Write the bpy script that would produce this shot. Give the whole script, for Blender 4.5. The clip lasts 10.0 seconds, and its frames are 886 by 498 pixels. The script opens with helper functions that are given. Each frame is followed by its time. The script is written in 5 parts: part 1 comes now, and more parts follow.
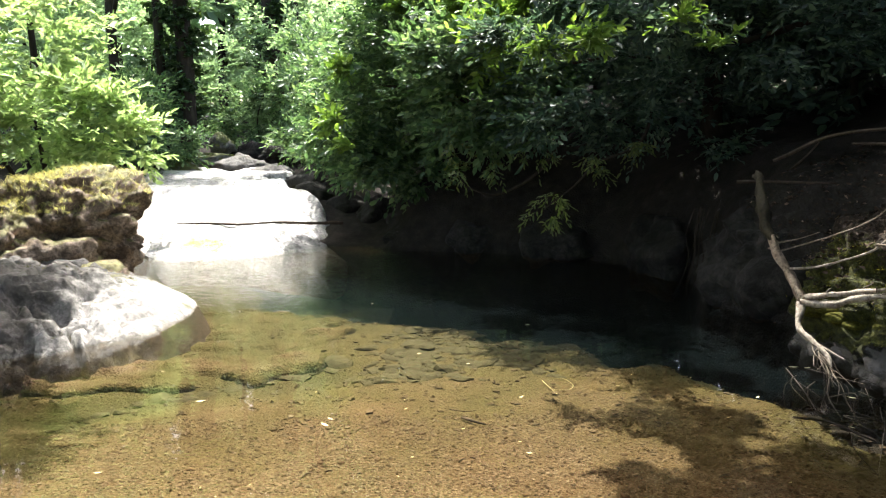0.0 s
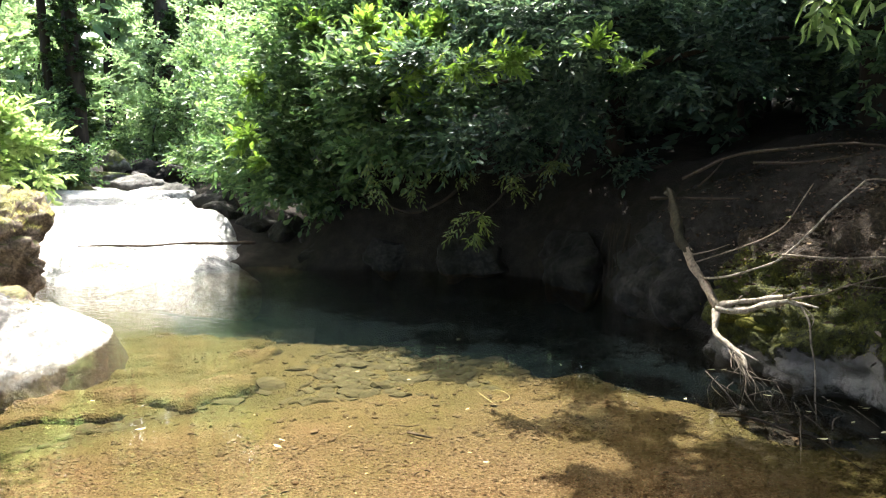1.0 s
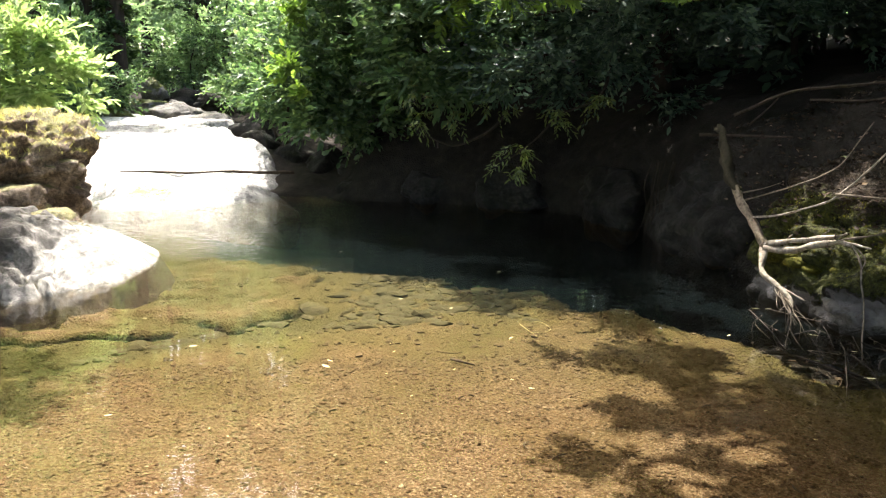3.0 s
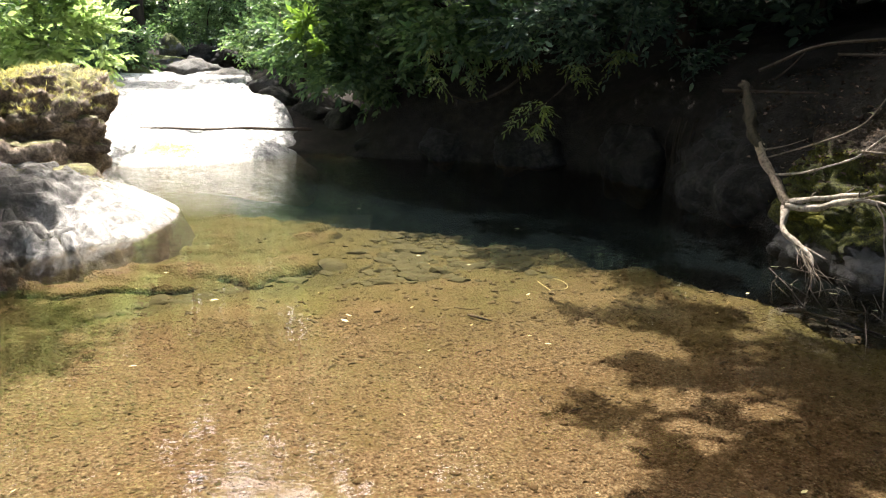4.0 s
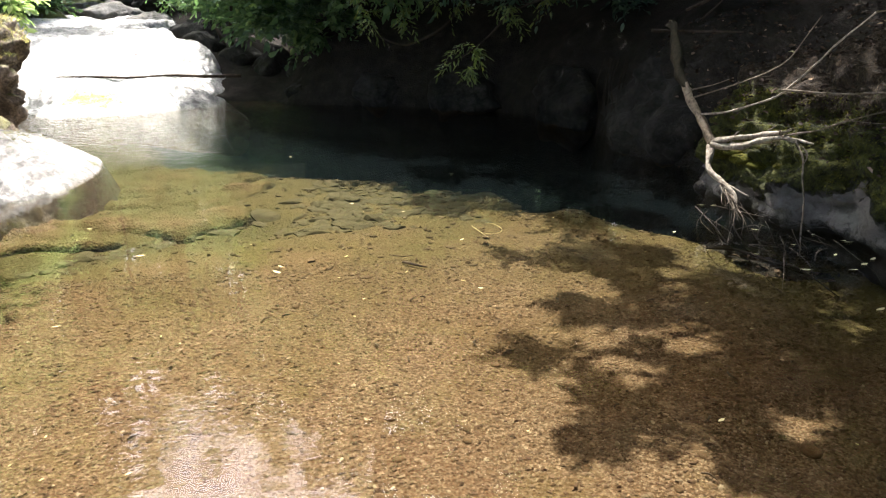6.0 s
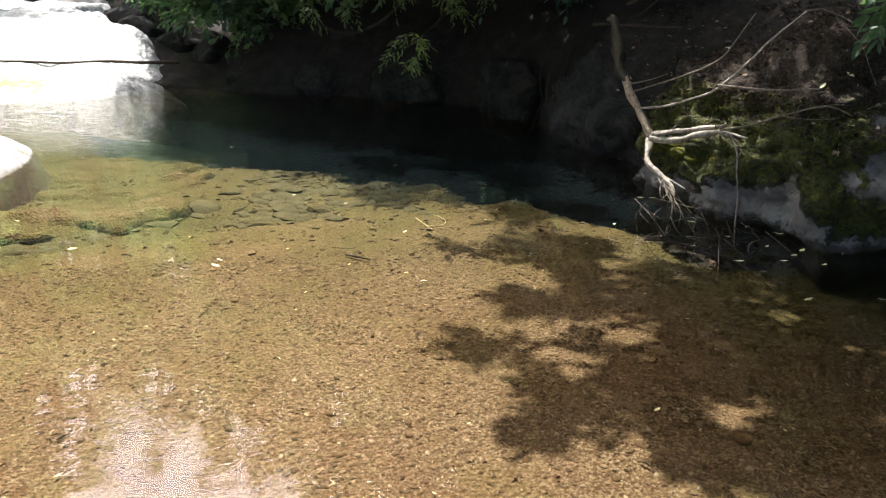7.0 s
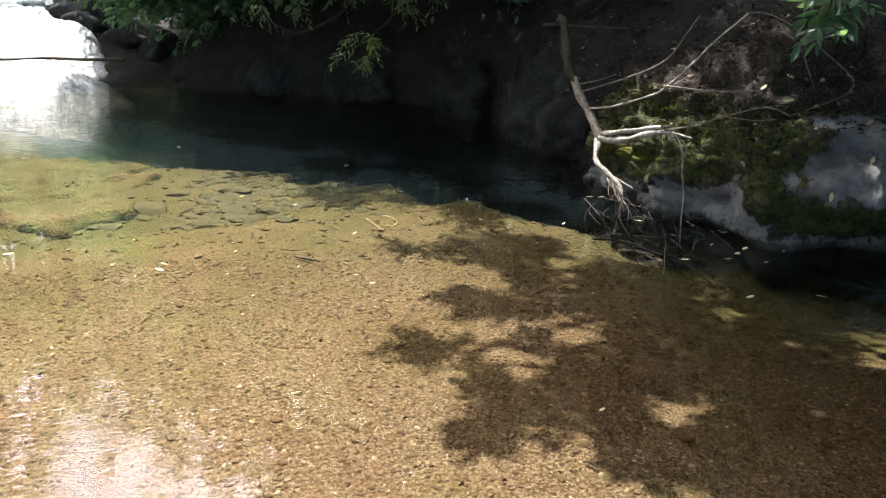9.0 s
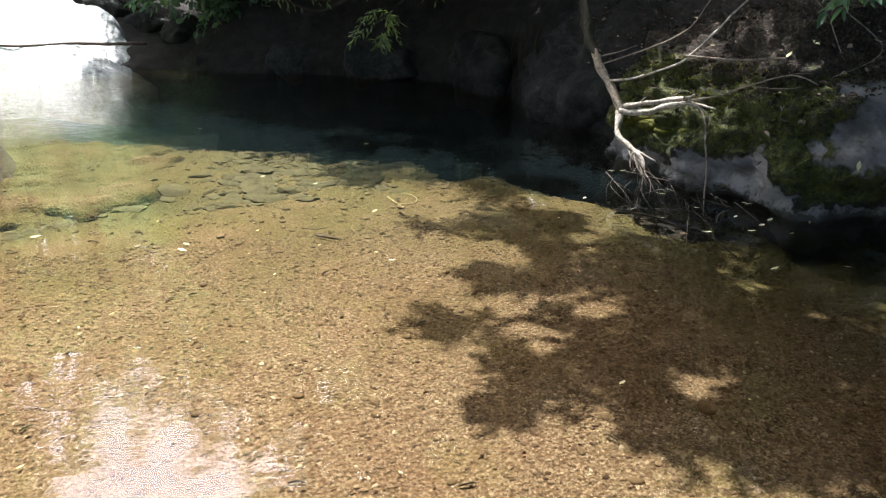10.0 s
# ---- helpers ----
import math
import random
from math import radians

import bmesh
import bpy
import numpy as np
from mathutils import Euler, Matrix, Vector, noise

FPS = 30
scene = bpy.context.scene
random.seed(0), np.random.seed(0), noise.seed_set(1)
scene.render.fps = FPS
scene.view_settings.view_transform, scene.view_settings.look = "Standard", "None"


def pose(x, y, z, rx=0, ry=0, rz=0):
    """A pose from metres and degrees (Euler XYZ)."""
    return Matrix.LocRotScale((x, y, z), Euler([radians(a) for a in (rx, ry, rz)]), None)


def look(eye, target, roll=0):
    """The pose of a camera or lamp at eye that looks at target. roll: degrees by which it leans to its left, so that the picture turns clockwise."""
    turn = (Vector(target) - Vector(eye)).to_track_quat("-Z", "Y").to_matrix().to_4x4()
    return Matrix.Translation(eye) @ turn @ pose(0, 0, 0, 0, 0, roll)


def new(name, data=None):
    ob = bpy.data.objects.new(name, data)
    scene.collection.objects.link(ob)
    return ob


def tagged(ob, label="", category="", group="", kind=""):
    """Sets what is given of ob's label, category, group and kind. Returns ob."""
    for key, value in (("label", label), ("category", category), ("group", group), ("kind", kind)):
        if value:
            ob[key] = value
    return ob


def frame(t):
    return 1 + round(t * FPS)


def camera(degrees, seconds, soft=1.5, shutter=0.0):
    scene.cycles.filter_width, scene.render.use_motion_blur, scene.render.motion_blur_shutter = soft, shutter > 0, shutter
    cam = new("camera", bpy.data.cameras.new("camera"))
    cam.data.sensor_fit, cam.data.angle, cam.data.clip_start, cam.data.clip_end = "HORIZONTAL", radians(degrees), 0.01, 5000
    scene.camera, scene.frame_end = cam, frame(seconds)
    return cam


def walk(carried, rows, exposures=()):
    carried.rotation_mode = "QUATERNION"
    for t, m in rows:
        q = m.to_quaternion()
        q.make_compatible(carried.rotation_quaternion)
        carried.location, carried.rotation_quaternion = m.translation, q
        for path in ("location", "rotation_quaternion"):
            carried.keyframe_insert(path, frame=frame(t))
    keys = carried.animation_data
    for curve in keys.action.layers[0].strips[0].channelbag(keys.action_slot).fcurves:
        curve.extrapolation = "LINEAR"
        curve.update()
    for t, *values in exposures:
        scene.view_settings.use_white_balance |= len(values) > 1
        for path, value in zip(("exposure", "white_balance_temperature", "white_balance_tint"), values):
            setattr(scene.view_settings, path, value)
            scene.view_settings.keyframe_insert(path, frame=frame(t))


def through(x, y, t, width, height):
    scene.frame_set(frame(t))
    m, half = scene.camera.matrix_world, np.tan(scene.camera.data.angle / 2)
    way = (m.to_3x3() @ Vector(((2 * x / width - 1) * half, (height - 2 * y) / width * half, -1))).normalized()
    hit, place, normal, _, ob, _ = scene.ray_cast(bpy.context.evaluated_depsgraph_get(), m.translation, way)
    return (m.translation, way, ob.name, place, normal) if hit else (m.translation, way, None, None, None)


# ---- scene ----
# Camera, lens and path: hand-held, standing at the pool's gravel edge.
PATH = [
    (0.0, 0.0, 0.0, 1.618, 0.0, -8.48, -1.28),
    (0.5, -0.146, -0.024, 1.671, -2.1, -6.05, -2.4),
    (1.0, -0.321, -0.09, 1.644, -8.12, -7.36, -1.27),
    (1.5, -0.392, -0.128, 1.623, -8.81, -7.73, -1.08),
    (2.0, -0.41, -0.13, 1.614, -7.63, -9.23, -0.92),
    (2.5, -0.428, -0.09, 1.601, -6.7, -10.57, -0.31),
    (4.0, -0.442, -0.097, 1.572, -4.42, -15.16, -0.08),
    (4.5, -0.436, -0.105, 1.569, -4.41, -16.46, 0.13),
    (5.0, -0.414, -0.1, 1.575, -5.5, -17.74, -0.37),
    (6.5, -0.37, -0.086, 1.578, -11.09, -19.76, 0.16),
    (7.0, -0.356, -0.08, 1.585, -13.31, -20.06, 0.88),
    (7.5, -0.34, -0.076, 1.585, -14.99, -19.99, 1.45),
    (8.0, -0.333, -0.074, 1.588, -16.14, -20.01, 2.1),
    (8.5, -0.295, -0.071, 1.589, -16.82, -20.65, 1.29),
    (9.0, -0.303, -0.072, 1.603, -16.72, -20.19, 1.53),
    (9.5, -0.291, -0.078, 1.598, -15.08, -21.23, -0.69),
    (10.0, -0.273, -0.08, 1.587, -14.7, -21.83, -0.07),
]
cam = camera(61.0, 10.0, soft=1.2)
walk(
    cam,
    [(t, pose(x, y, z, 90 + pitch, 0, yaw) @ pose(0, 0, 0, 0, 0, roll)) for t, x, y, z, yaw, pitch, roll in PATH],
    [(0.0, 2.75, 6150, 9), (1.0, 3.2, 6200, 8), (2.5, 3.1, 6450, 9), (4.5, 2.7, 6300, 11), (6.5, 2.72, 6000, 11), (9.0, 3.0, 5650, 9), (10.0, 3.0, 5600, 9)],
)

# ---- light ----
SUN_AZ, SUN_EL = -5.0, 60.0  # degrees right of +y, and up
world = bpy.data.worlds.new("sky")
scene.world = world
world.use_nodes = True
wn = world.node_tree.nodes
sky = wn.new("ShaderNodeTexSky")
sky.sky_type, sky.sun_disc = "NISHITA", False
sky.sun_elevation, sky.sun_rotation = radians(SUN_EL), radians(SUN_AZ)
world.node_tree.links.new(sky.outputs[0], wn["Background"].inputs[0])
wn["Background"].inputs[1].default_value = 0.15
sky.dust_density = 6.0
sun = new("sun", bpy.data.lights.new("sun", "SUN"))
sun.data.energy, sun.data.angle, sun.data.color = 2.9, radians(0.5), (1.0, 0.94, 0.84)
_a, _e = radians(SUN_AZ), radians(SUN_EL)
sun.matrix_world = look(Vector((math.sin(_a) * math.cos(_e), math.cos(_a) * math.cos(_e), math.sin(_e))) * 60, (0, 0, 0))


# ---- materials ----
class Mat:
    """A node material with short helpers."""

    def __init__(self, name):
        self.m = bpy.data.materials.new(name)
        self.m.use_nodes = True
        self.t = self.m.node_tree
        self.b = self.t.nodes["Principled BSDF"]
        self.out = self.t.nodes["Material Output"]
        self.geo = self.t.nodes.new("ShaderNodeNewGeometry")
        self.tex = self.t.nodes.new("ShaderNodeTexCoord")

    def link(self, a, b):
        self.t.links.new(a, b)
        return self

    def node(self, kind):
        return self.t.nodes.new(kind)

    def noise(self, scale, detail=6.0, rough=0.6, stretch=(1, 1, 1), world=True, distort=0.0):
        n = self.node("ShaderNodeTexNoise")
        n.inputs["Scale"].default_value, n.inputs["Detail"].default_value = scale, detail
        n.inputs["Roughness"].default_value, n.inputs["Distortion"].default_value = rough, distort
        mp = self.node("ShaderNodeMapping")
        mp.inputs["Scale"].default_value = stretch
        self.link(self.geo.outputs["Position"] if world else self.tex.outputs["Object"], mp.inputs[0])
        self.link(mp.outputs[0], n.inputs["Vector"])
        return n.outputs[0]

    def cells(self, scale, feature="F1", out="Distance", stretch=(1, 1, 1)):
        n = self.node("ShaderNodeTexVoronoi")
        n.feature = feature
        n.inputs["Scale"].default_value = scale
        mp = self.node("ShaderNodeMapping")
        mp.inputs["Scale"].default_value = stretch
        self.link(self.geo.outputs["Position"], mp.inputs[0])
        self.link(mp.outputs[0], n.inputs["Vector"])
        return n.outputs[out]

    def ramp(self, fac, *stops):
        n = self.node("ShaderNodeValToRGB")
        el = n.color_ramp.elements
        while len(el) < len(stops):
            el.new(0.5)
        for e, (p, c) in zip(el, stops):
            e.position = p
            e.color = (*c, 1) if isinstance(c, tuple) else (c, c, c, 1)
        self.link(fac, n.inputs[0])
        return n.outputs[0]

    def mix(self, fac, a, b, mode="MIX"):
        n = self.node("ShaderNodeMix")
        n.data_type, n.blend_type = "RGBA", mode
        for socket, v in ((n.inputs[0], fac), (n.inputs[6], a), (n.inputs[7], b)):
            if isinstance(v, bpy.types.NodeSocket):
                self.link(v, socket)
            elif isinstance(v, tuple):
                socket.default_value = (*v, 1)
            else:
                socket.default_value = v
        return n.outputs[2]

    def math(self, op, a, b=0.0):
        n = self.node("ShaderNodeMath")
        n.operation = op
        for socket, v in zip(n.inputs, (a, b)):
            if isinstance(v, bpy.types.NodeSocket):
                self.link(v, socket)
            else:
                socket.default_value = v
        return n.outputs[0]

    def bump(self, height, strength=0.5, distance=0.02, normal=None):
        n = self.node("ShaderNodeBump")
        n.inputs["Strength"].default_value, n.inputs["Distance"].default_value = strength, distance
        self.link(height, n.inputs["Height"])
        if normal:
            self.link(normal, n.inputs["Normal"])
        return n.outputs[0]

    def done(self, colour=None, rough=0.7, normal=None, spec=0.5, metal=0.0):
        for key, v in (("Base Color", colour), ("Roughness", rough)):
            if isinstance(v, bpy.types.NodeSocket):
                self.link(v, self.b.inputs[key])
            elif isinstance(v, tuple):
                self.b.inputs[key].default_value = (*v, 1)
            elif v is not None:
                self.b.inputs[key].default_value = v
        self.b.inputs["Specular IOR Level"].default_value = spec
        self.b.inputs["Metallic"].default_value = metal
        if normal:
            self.link(normal, self.b.inputs["Normal"])
        return self.m

    def up(self):
        n = self.node("ShaderNodeSeparateXYZ")
        self.link(self.geo.outputs["Normal"], n.inputs[0])
        return n.outputs[2]

    def place(self, axis):
        n = self.node("ShaderNodeSeparateXYZ")
        self.link(self.geo.outputs["Position"], n.inputs[0])
        return n.outputs[axis]


def leaf_material(name, dark, mid, light, through=0.4, rough=0.42, glow=(1.6, 1.5, 0.6)):
    k = Mat(name)
    col = k.ramp(k.geo.outputs["Random Per Island"], (0.0, dark), (0.55, mid), (0.93, light), (1.0, tuple(min(1, c * 1.25) for c in light)))
    col = k.mix(k.ramp(k.noise(1.3, 3), (0.3, 0.0), (0.7, 0.5)), col, tuple(0.5 * (a + b) for a, b in zip(dark, mid)))
    k.done(col, rough + 0.06, spec=0.32)
    tr = k.node("ShaderNodeBsdfTranslucent")
    lit = k.mix(1.0, col, glow, "MULTIPLY")
    k.link(lit, tr.inputs[0])
    mx = k.node("ShaderNodeMixShader")
    mx.inputs[0].default_value = through
    k.link(k.b.outputs[0], mx.inputs[1]).link(tr.outputs[0], mx.inputs[2]).link(mx.outputs[0], k.out.inputs[0])
    return k.m


def make_bed():
    """Gravel, sand and leaf litter of the pool's bed and the forest floor."""
    k = Mat("gravel_and_soil")
    sand = k.ramp(k.noise(2.2, 8, 0.65), (0.25, (0.066, 0.034, 0.016)), (0.5, (0.096, 0.056, 0.028)), (0.75, (0.12, 0.079, 0.044)))
    grit = k.ramp(k.cells(110, out="Color"), (0.1, (0.026, 0.014, 0.007)), (0.45, (0.084, 0.053, 0.029)), (0.9, (0.185, 0.14, 0.094)))
    bed = k.mix(0.72, sand, grit)
    bed = k.mix(k.ramp(k.noise(2.6, 6), (0.52, 0.0), (0.75, 0.4)), bed, (0.09, 0.075, 0.022))
    bed = k.mix(k.ramp(k.noise(0.8, 4), (0.4, 0.0), (0.65, 0.4)), bed, (0.085, 0.042, 0.024))
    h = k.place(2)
    # Bed colour darkens with depth in place of light absorbed by the water.
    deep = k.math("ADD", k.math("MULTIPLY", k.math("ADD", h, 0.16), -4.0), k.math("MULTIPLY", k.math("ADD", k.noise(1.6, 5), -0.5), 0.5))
    depth_tint = k.ramp(deep, (0.1, (0.076, 0.056, 0.021)), (0.4, (0.06, 0.051, 0.018)), (1.0, (0.024, 0.026, 0.013)), (2.2, (0.01, 0.016, 0.013)))
    bed = k.mix(k.ramp(deep, (0.0, 0.0), (0.34, 0.85), (1.0, 0.95)), bed, depth_tint)
    # Soil is kept near black: its colour carries the undercut bank's shade.
    shade_soil = k.ramp(k.noise(6, 8, 0.7), (0.3, (0.013, 0.0112, 0.0098)), (0.55, (0.024, 0.02, 0.017)), (0.8, (0.044, 0.036, 0.03)))
    col = k.mix(k.ramp(k.math("ADD", h, k.math("MULTIPLY", k.noise(5), 0.1)), (0.0, 0.0), (0.05, 1.0)), bed, shade_soil)
    # Steep faces take that dark soil too, painting the shaded wall black.
    col = k.mix(k.ramp(k.up(), (0.5, 1.0), (0.78, 0.0)), col, shade_soil)
    height = k.math("ADD", k.cells(48), k.math("MULTIPLY", k.noise(60, 4), 0.8))
    return k.done(col, 0.9, k.bump(height, 0.9, 0.014), 0.05)


def make_rock(name, light, dark, moss=0.0, moss_colour=(0.1, 0.11, 0.02), rough=0.75, scale=1.0, wet=False, spec=0.3, shade_stain=None, patches=(), cracks=False, silted=True, silt_top=0.0):
    k = Mat(name)
    n1 = k.noise(2.3 * scale, 10, 0.65, distort=0.4)
    n2 = k.noise(18 * scale, 8, 0.7)
    col = k.ramp(n1, (0.3, dark), (0.62, light))
    col = k.mix(k.ramp(n2, (0.42, 0.6), (0.6, 0.0)), col, tuple(c * 0.4 for c in dark))
    crack = k.math("ADD", k.cells(2.6 * scale, "DISTANCE_TO_EDGE", stretch=(0.7, 1.3, 1.8)), k.math("MULTIPLY", k.math("ADD", n2, -0.5), 0.12))
    n3 = k.noise(7 * scale, 9, 0.72, distort=0.8)
    col = k.mix(k.ramp(n3, (0.38, 0.7), (0.5, 0.0)), col, tuple(c * 0.5 for c in dark))
    height = k.math("ADD", k.math("ADD", n1, k.math("MULTIPLY", n3, 0.6)), k.math("MULTIPLY", n2, 0.4))
    normal = k.bump(height, 0.85, 0.07)
    if moss:
        grow = k.math("ADD", k.math("MULTIPLY", k.up(), 0.35), k.noise(1.7, 8, 0.65))
        fac = k.ramp(grow, (0.78 - 0.45 * moss, 0.0), (0.86 - 0.45 * moss, 1.0))
        fine = k.noise(55, 4)
        green = k.ramp(k.noise(14, 5), (0.3, tuple(c * 0.35 for c in moss_colour)), (0.6, moss_colour), (0.85, tuple(c * 1.6 for c in moss_colour)))
        col = k.mix(fac, col, green)
        normal = k.bump(k.math("MULTIPLY", fac, fine), 0.9, 0.03, normal)
    if cracks:
        col = k.mix(k.math("MULTIPLY", k.ramp(crack, (0.0, 0.9), (0.055, 0.0)), k.math("MULTIPLY", k.ramp(k.noise(1.9, 3), (0.42, 0.0), (0.55, 1.0)), k.ramp(k.math("MULTIPLY", k.math("ADD", k.place(0), 2.75), -1.4), (0.0, 0.0), (1.0, 1.0)))), col, tuple(c * 0.25 for c in dark))
    # Darkens the rock along one axis, for painted shade as well as stain.
    if shade_stain:
        colour, axis_n, start, end = shade_stain
        grown = k.math("ADD", k.place(axis_n), k.math("MULTIPLY", k.math("ADD", k.noise(2.2, 7, 0.65), -0.5), 2.4))
        col = k.mix(k.ramp(k.math("DIVIDE", k.math("SUBTRACT", grown, start), end - start), (0.0, 0.0), (1.0, 0.84)), col, k.ramp(n2, (0.35, tuple(0.45 * c for c in colour)), (0.65, colour)))
    for px, py, rx, ry, colour in patches:
        dx, dy = (k.math("DIVIDE", k.math("SUBTRACT", k.place(i), c), w) for i, c, w in ((0, px, rx), (1, py, ry)))
        away = k.math("ADD", k.math("ADD", k.math("MULTIPLY", dx, dx), k.math("MULTIPLY", dy, dy)), k.math("MULTIPLY", k.math("ADD", k.noise(7, 6, 0.7), -0.5), 5.0))
        col = k.mix(k.ramp(away, (0.2, 0.95), (0.9, 0.0)), col, colour)
    film = 0.0 if not silted else k.ramp(k.math("ADD", k.math("MULTIPLY", k.math("SUBTRACT", k.place(2), silt_top), 6.0), k.math("MULTIPLY", n1, 0.5)), (0.1, 1.0), (0.32, 0.0))
    if silted:
        col = k.mix(film, col, k.ramp(n2, (0.35, (0.04, 0.024, 0.012)), (0.65, (0.09, 0.057, 0.028))))
    return k.done(col, k.ramp(n2, (0.3, rough * (0.35 if wet else 0.8)), (0.7, rough)), normal, spec)


def make_mossy():
    """A boulder bare and grey at its foot and on one broad patch, mossed on its flank and covered with leaf mould on top."""
    k = Mat("mossy_boulder")
    n1, n2, n3 = k.noise(2.1, 9, 0.65, distort=0.5), k.noise(19, 8, 0.7), k.noise(48, 5, 0.7)
    stone = k.mix(k.ramp(n2, (0.36, 0.55), (0.5, 0.0)), k.ramp(n1, (0.35, (0.075, 0.066, 0.059)), (0.65, (0.205, 0.183, 0.17))), (0.045, 0.036, 0.03))
    stone = k.mix(k.ramp(k.noise(5.0, 7, 0.7), (0.58, 0.0), (0.68, 0.8)), stone, (0.035, 0.034, 0.018))
    moss = k.ramp(k.noise(17, 8, 0.78), (0.38, (0.009, 0.01, 0.004)), (0.52, (0.062, 0.064, 0.013)), (0.72, (0.16, 0.158, 0.03)))
    mould = k.ramp(n3, (0.35, (0.02, 0.014, 0.01)), (0.55, (0.066, 0.044, 0.03)), (0.72, (0.2, 0.145, 0.1)))
    x, y, z = k.place(0), k.place(1), k.place(2)
    edge = k.math("ADD", k.math("MULTIPLY", k.math("ADD", n1, -0.5), 0.55), k.math("MULTIPLY", k.math("ADD", n2, -0.5), 0.3))
    foot = k.math("MULTIPLY", k.ramp(k.math("SUBTRACT", y, 3.55), (0.12, 0.0), (0.34, 1.0), (0.75, 0.75), (1.0, 0.35)), 0.2)
    mossy = k.ramp(k.math("ADD", k.math("SUBTRACT", z, foot), edge), (0.1, 0.0), (0.15, 1.0))
    slant = k.math("SUBTRACT", k.math("MULTIPLY", k.math("SUBTRACT", x, 3.02), 1.3), k.math("SUBTRACT", z, 0.36))
    band = k.math("MINIMUM", k.math("SUBTRACT", z, 0.35), k.math("SUBTRACT", 0.8, z))
    inside = k.math("MINIMUM", k.math("MINIMUM", slant, band), k.math("SUBTRACT", 4.15, y))
    bare = k.ramp(k.math("ADD", inside, k.math("MULTIPLY", k.math("ADD", k.noise(7, 7, 0.7), -0.5), 0.3)), (0.0, 0.0), (0.03, 1.0))
    mossy = k.math("MULTIPLY", mossy, k.math("SUBTRACT", 1.0, bare))
    rotten = k.math("MULTIPLY", k.ramp(k.math("ADD", z, k.math("MULTIPLY", k.math("ADD", k.noise(3.4, 7, 0.7), -0.5), 1.3)), (0.72, 0.0), (0.84, 0.95)), k.math("SUBTRACT", 1.0, bare))
    col = k.mix(rotten, k.mix(mossy, stone, moss), mould)
    # Darkened at the waterline: the shaded gap beneath is painted on.
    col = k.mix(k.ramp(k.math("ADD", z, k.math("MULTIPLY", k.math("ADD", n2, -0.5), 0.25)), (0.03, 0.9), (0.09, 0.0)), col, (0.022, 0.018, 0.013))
    soft = k.math("MULTIPLY", k.math("ADD", mossy, rotten), n3)
    normal = k.bump(soft, 1.0, 0.06, k.bump(k.math("ADD", k.math("MULTIPLY", n1, 0.35), k.math("MULTIPLY", n2, 0.6)), 0.7, 0.05))
    return k.done(col, 0.85, normal, 0.2)


def make_bark(name, light, dark, scale=1.0, stretch=(1, 1, 0.18)):
    k = Mat(name)
    ridges = k.noise(14 * scale, 8, 0.65, stretch)
    spots = k.noise(5 * scale, 5)
    col = k.mix(k.ramp(spots, (0.45, 0.0), (0.65, 0.5)), k.ramp(ridges, (0.3, dark), (0.65, light)), tuple(c * 0.7 for c in light))
    return k.done(col, 0.85, k.bump(ridges, 0.8, 0.015), 0.1)


def make_water():
    k = Mat("clear_pool_water")
    k.t.nodes.remove(k.b)
    calm = k.math("MULTIPLY", k.noise(2.4, 3, 0.5, (1, 1.7, 1)), 0.2)
    fine = k.math("MULTIPLY", k.noise(9, 2, 0.5, (0.7, 2.2, 1)), 1.5)
    near_fall = k.ramp(k.math("MULTIPLY", k.math("ADD", k.place(1), -6.5), 0.28), (0.0, 0.03), (0.35, 0.3), (1.0, 1.0))
    ripple = k.math("ADD", calm, k.math("MULTIPLY", fine, near_fall))
    normal = k.bump(ripple, 0.27, 0.05)
    clear, gloss, fr, mx = (k.node("ShaderNode" + s) for s in ("BsdfTransparent", "BsdfGlossy", "Fresnel", "MixShader"))
    clear.inputs[0].default_value = (0.93, 0.93, 0.84, 1)
    gloss.inputs["Roughness"].default_value = 0.005
    fr.inputs[0].default_value = 1.333
    k.link(normal, gloss.inputs["Normal"]).link(normal, fr.inputs["Normal"])
    murk, body = k.node("ShaderNodeBsdfDiffuse"), k.node("ShaderNodeMixShader")
    murk.inputs[0].default_value = (0.055, 0.088, 0.09, 1)
    k.link(k.ramp(k.math("MULTIPLY", k.math("ADD", k.place(1), k.math("MULTIPLY", k.place(0), 0.5)), 0.1), (0.3, 0.003), (0.66, 0.034), (1.0, 0.024)), body.inputs[0])
    k.link(clear.outputs[0], body.inputs[1]).link(murk.outputs[0], body.inputs[2])
    k.link(fr.outputs[0], mx.inputs[0]).link(body.outputs[0], mx.inputs[1]).link(gloss.outputs[0], mx.inputs[2]).link(mx.outputs[0], k.out.inputs[0])
    return k.m


BED = make_bed()
# Grey right foot and grey top patch are tree shade put into colour.
SLAB = make_rock("pale_stream_slab", (0.6, 0.58, 0.55), (0.4, 0.385, 0.36), rough=0.5, wet=True, silt_top=-0.04, patches=((-3.5, 11.0, 0.5, 0.22, (0.2, 0.195, 0.04)), (-4.6, 14.6, 2.0, 1.3, (0.15, 0.145, 0.14)), (-2.5, 11.05, 0.12, 0.1, (0.2, 0.2, 0.19))), shade_stain=((0.11, 0.108, 0.108), 0, -2.4, -2.0))
# The dark left part holds both real stain and painted dappled shade.
LEDGE = make_rock("pale_weathered_ledge", (0.43, 0.41, 0.385), (0.19, 0.178, 0.162), shade_stain=((0.055, 0.047, 0.038), 0, -3.0, -3.5), moss=-0.26, moss_colour=(0.13, 0.125, 0.035), cracks=True)
GREY = make_rock("grey_boulder", (0.3, 0.28, 0.26), (0.12, 0.105, 0.09), 0.35)
